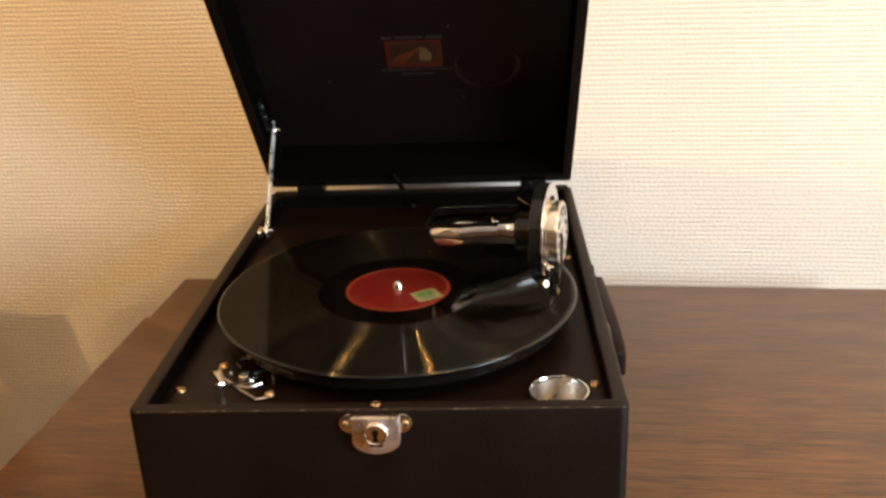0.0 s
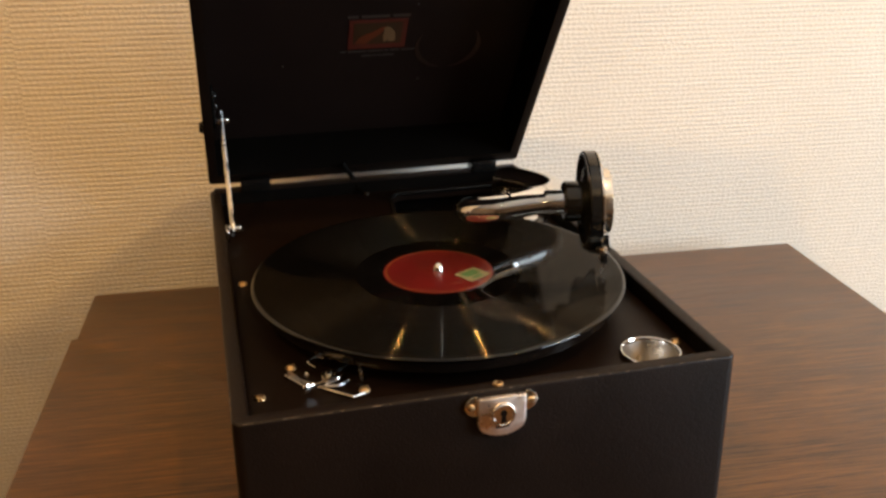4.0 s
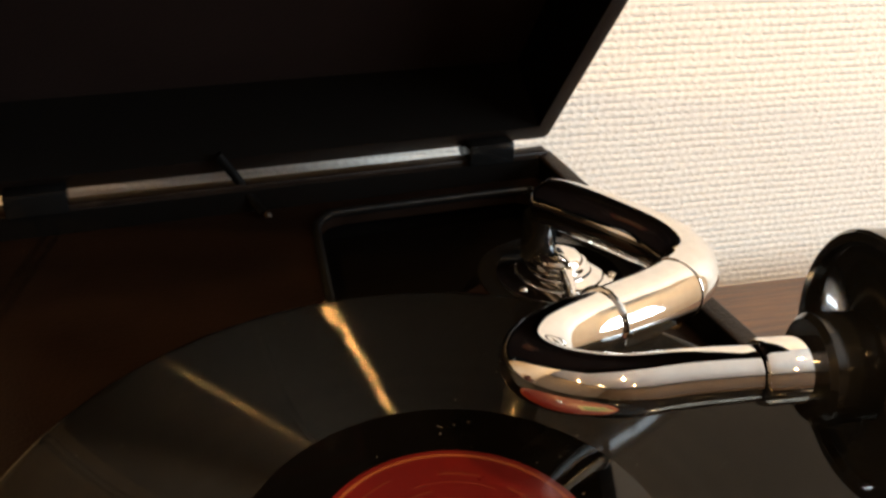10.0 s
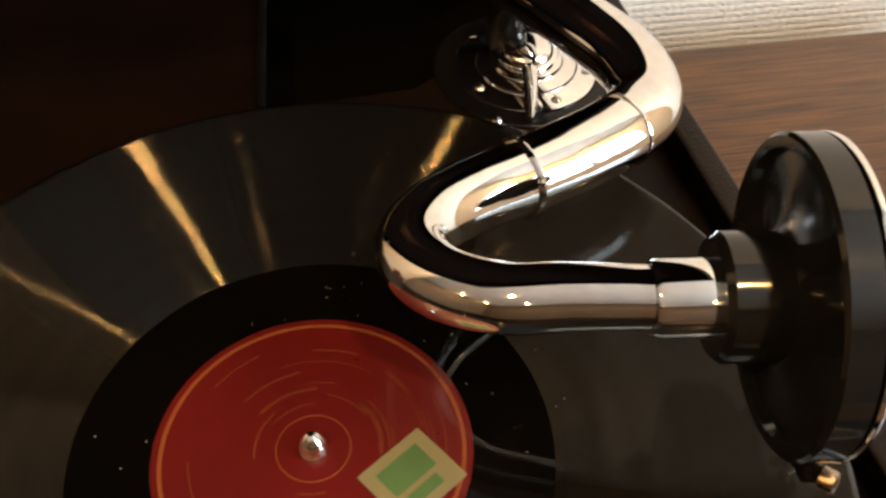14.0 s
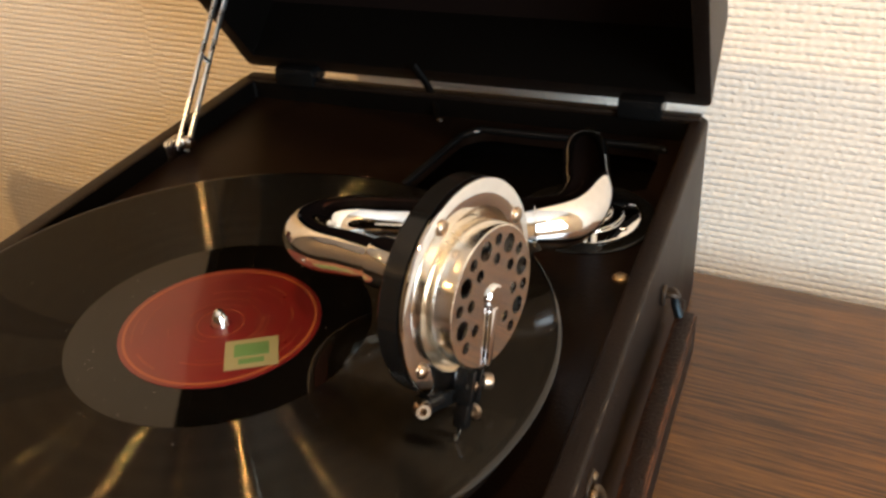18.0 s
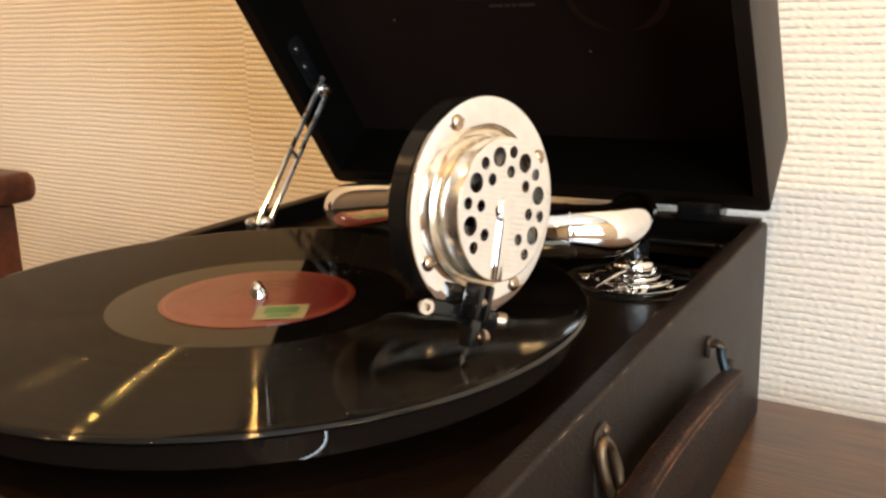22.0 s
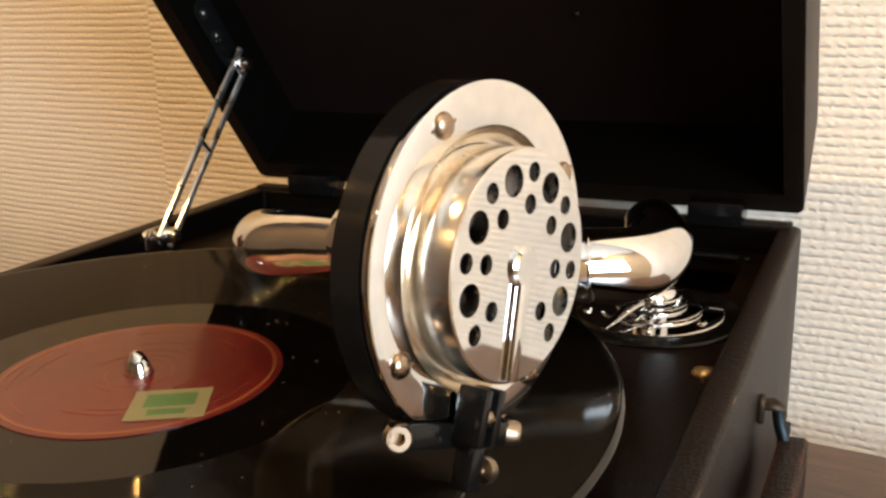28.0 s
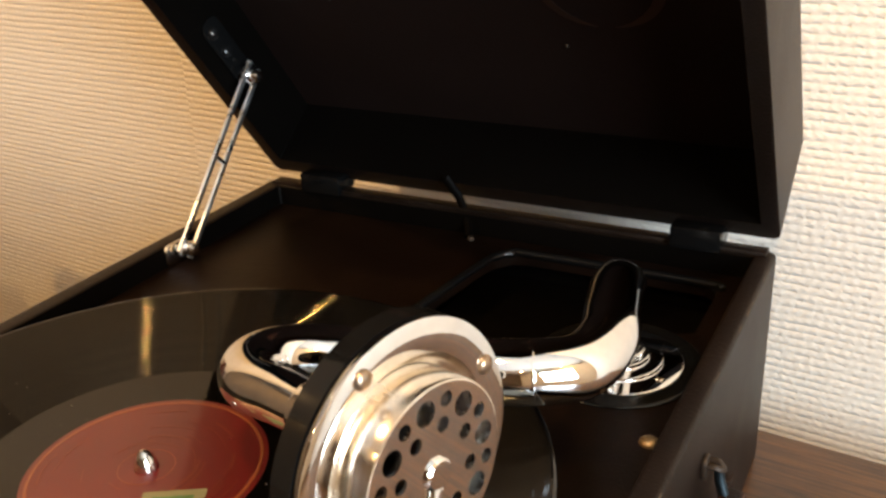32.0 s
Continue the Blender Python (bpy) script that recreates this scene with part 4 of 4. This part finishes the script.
part("cap_side", moved(lathe([(CR - 0.0007, CH), (CR - 0.0002, CH - 0.0002), (CR, CH - 0.0008), (CR, -0.0021), (CR - 0.0012, -0.0021), (CR - 0.0012, CH - 0.0011)], 96), CAP), MAT_RECESS, box_back)
part("diaphragm", moved(lathe([(0, 0.0030), (CR - 0.0014, 0.0030), (CR - 0.0014, 0.0036)] + [(CR - 0.0014 - 0.0012 * k, 0.0036 + 0.00018 * (k % 2) + 0.00008 * k) for k in range(1, 17)] + [(0, 0.0054)], 48), CAP), MAT_DIAPHRAGM, box_back, "ribbed grey metal diaphragm")
part("boss", moved(lathe([(0.0040, 0), (0.0040, 0.0007), (0.0034, 0.0012), (0, 0.0013)], 36), CAP @ pose(0, 0, CH)), MAT_CHROME, box_back)
part("stylus_rib", moved(bevel(prism([(-0.0017, -0.003), (-0.0013, -CR * 0.97), (0.0013, -CR * 0.97), (0.0017, -0.003)], 0, 0.0014), 0.0005, 2), CAP @ pose(0, 0, CH)), MAT_CHROME, box_back)
bar_ = part("needle_bar", moved(box(-0.0165, 0.0165, -0.0358, -0.0310, -0.0030, 0.0024, 0.0006), S), MAT_BLACK, box_back, "black needle bar")
part("needle_arm", moved(join(box(-0.0034, -0.0010, -0.0345, -0.0235, 0.0022, 0.0086, 0.0005), box(0.0010, 0.0034, -0.0345, -0.0235, 0.0022, 0.0086, 0.0005), box(-0.0021, 0.0021, -0.0430, -0.0340, 0.0028, 0.0072, 0.0007)), S), MAT_BLACK, box_back)
part("fixing_screw", moved(screw_bm(0.0016, 0.0012), S @ pose(0, -0.0290, 0.0074)), MAT_AGED, box_back)
for s in (-1, 1):
    part("bar_nut", moved(lathe([(0.0012, 0.0005), (0.0012, 0.0030), (0.0022, 0.0030), (0.0026, 0.0024), (0.0026, 0), (0, 0)], 12), S @ pose(s * 0.0172, -0.0334, 0.0008) @ pose(0, 0, 0, 0, 45 * s, 0)), MAT_AGED, box_back)
part("thumb_screw", moved(lathe([(0, 0.0052), (0.0022, 0.0052), (0.0026, 0.0044), (0.0026, 0.0024), (0.0010, 0.002), (0.0010, 0), (0, 0)], 20), S @ pose(0.0020, -0.0395, 0.0052, 0, 90, 0)), MAT_AGED, box_back)
tip = Vector((0.1072, -0.0325, ZREC + 0.0002))
root = S @ Vector((0, -0.0420, 0.0050))
part("needle", sweep([root, root.lerp(tip, 0.7), tip], [0.0008, 0.0008, 0.00012], 12), MAT_NEEDLE, box_back, "steel needle")

# ---- carrying handle on the side ----
side = [(0.127, 0.0735), (0.118, 0.0752), (0.080, 0.0800), (0.040, 0.0835), (0.005, 0.0842), (-0.018, 0.0830), (-0.024, 0.0800), (-0.024, 0.0630), (-0.018, 0.0600), (0.005, 0.0600), (0.040, 0.0590), (0.080, 0.0560), (0.118, 0.0520), (0.127, 0.0525)]
handle = part("carrying_handle", moved(bevel(prism(side, 0.0, 0.0088, 0), 0.0014, 2, 40), Matrix(((0, 0, 1, W + 0.0068), (1, 0, 0, 0), (0, 1, 0, 0), (0, 0, 0, 1)))), MAT_LEATHER, gram, "scuffed brown leather carrying handle")
part("stitched_edge", sweep(spline([(W + 0.0155, y, z - 0.0035) for y, z in side[1:6]], 6), 0.0005, 8), MAT_LEATHER, handle)
# rear mount: a plate, an eye and a blued stem; front mount: a tall arched loop with a stem below it
mount = part("handle_plate", moved(prism(rounded(-0.0038, 0.0038, -0.0048, 0.0048, 0.003), 0, 0.0022, 0.0008), pose(W, 0.122, 0.0835, 90, 0, 90)), MAT_RUST, handle, "tarnished steel plate")
part("eye", sweep(spline([(W + 0.001, 0.1200, 0.0850), (W + 0.0050, 0.1200, 0.0855), (W + 0.0075, 0.1220, 0.0835), (W + 0.0050, 0.1240, 0.0855), (W + 0.001, 0.1240, 0.0850)], 6), 0.0013, 8), MAT_RUST, mount)
part("stem", sweep(spline([(W + 0.0060, 0.1215, 0.0845), (W + 0.0066, 0.1212, 0.0800), (W + 0.0085, 0.1205, 0.0745)], 6), 0.0020, 10), MAT_BLUED, mount, "blued steel stem")
ring = [(W + 0.0022 + 0.0032 * (0.5 - 0.5 * math.cos(a)), -0.0150 + 0.0052 * math.sin(a) - 0.003 * math.cos(a), 0.0885 + 0.0105 * math.cos(a)) for a in [2 * math.pi * k / 40 for k in range(41)]]
loop = part("handle_loop", sweep(ring, 0.0018, 12), MAT_WORNSTEEL, handle, "worn oval steel ring")
part("loop_plate", moved(prism(rounded(-0.0062, 0.0062, -0.0150, 0.0150, 0.005), 0, 0.0012, 0.0004), pose(W, -0.0150, 0.0885, 90, 0, 90)), MAT_RUST, loop, "tarnished steel plate")
part("stem", sweep(spline([(W + 0.0050, -0.0165, 0.0800), (W + 0.0082, -0.0150, 0.0770), (W + 0.0100, -0.0125, 0.0735), (W + 0.0104, -0.0115, 0.0700)], 6), 0.0022, 10), MAT_BLUED, loop, "blued steel stem")
for y, z in ((-0.0125, 0.1005), (-0.0175, 0.0765)):
    part("screw", moved(screw_bm(0.0019, 0.0012), pose(W + 0.0012, y, z, 90, 0, 90)), MAT_WORNSTEEL, loop)
part("end_tab", moved(bevel(prism([(0.1255, 0.0765), (0.1335, 0.0755), (0.1340, 0.0500), (0.1300, 0.0490), (0.1255, 0.0520)], 0.0, 0.0035, 0), 0.0008, 2, 40), Matrix(((0, 0, 1, W + 0.0060), (1, 0, 0, 0), (0, 1, 0, 0), (0, 0, 0, 1)))), MAT_LEATHER, handle, "curled leather end")

# ---- the record ----
record = empty("record", pose(RX, 0, ZREC))
tagged(record, "black ten-inch shellac record with a red label on the turntable", "record")
prof = [(0.0037, 0.0), (0.0480, 0.0), (0.0550, -0.0001), (0.1225, -0.0001), (0.1250, -0.0002), (0.1262, -0.0008), (0.1265, -0.0014), (0.1258, -0.0023), (0.1240, -0.0026), (0.0037, -0.0026), (0.0037, 0.0)]
part("disc", lathe(prof, 192), MAT_SHELLAC, record, "grooved black shellac disc", 60)
part("label", pierced(circle(0.0376, 96), [circle(0.0038, 24)[::-1]], 0.00005, 0.00025), MAT_LABEL, record, "dark red paper label")
for r0, r1 in ((0.0350, 0.0360), (0.0086, 0.0089)):
    part("label_ring", pierced(circle(r1, 96), [circle(r0, 96)[::-1]], 0.0003, 0.00036), MAT_GOLD, record)
random.seed(5)
for k in range(26):
    r0, a0 = random.uniform(0.0115, 0.0325), random.uniform(0, 360)
    r1, a1 = r0 + random.uniform(0.0003, 0.0009), a0 + random.uniform(18, 60)
    arc = [radians(a0 + (a1 - a0) * i / 12) for i in range(13)]
    part("label_bar", prism([(r1 * math.cos(a), r1 * math.sin(a)) for a in arc] + [(r0 * math.cos(a), r0 * math.sin(a)) for a in arc[::-1]], 0.0003, 0.00036), MAT_GILT, record)
STAMP = pose(0.0245 * math.cos(radians(STAMP_AT)), 0.0245 * math.sin(radians(STAMP_AT)), 0.0004, 0, 0, STAMP_AT + 61)
part("stamp", moved(prism(rect(-0.0095, 0.0095, -0.0085, 0.0085), 0, 0.0001), STAMP), MAT_STAMP, record, "pale green paper stamp")
part("stamp_print", moved(prism(rect(-0.0062, 0.0062, -0.0016, 0.0058), 0.00012, 0.00018), STAMP), MAT_STAMP_INK, record)
part("stamp_print", moved(prism(rect(-0.0045, 0.0045, -0.0060, -0.0030), 0.00012, 0.00018), STAMP), MAT_STAMP_INK, record)
random.seed(11)
specks = []
for k in range(90):
    a, r, h = random.uniform(0, 2 * math.pi), random.uniform(0.039, 0.124) if k % 2 else random.uniform(0.039, 0.062), random.uniform(0.00008, 0.00022)
    specks.append(moved(lathe([(0, h), (h, h * 0.5), (h, 0), (0, 0)], 5), pose(r * math.cos(a), r * math.sin(a), 0.0001)))
tagged(part("dust", join(*specks), MAT_DUST, record), "scattered pale dust specks", kind="stuff")
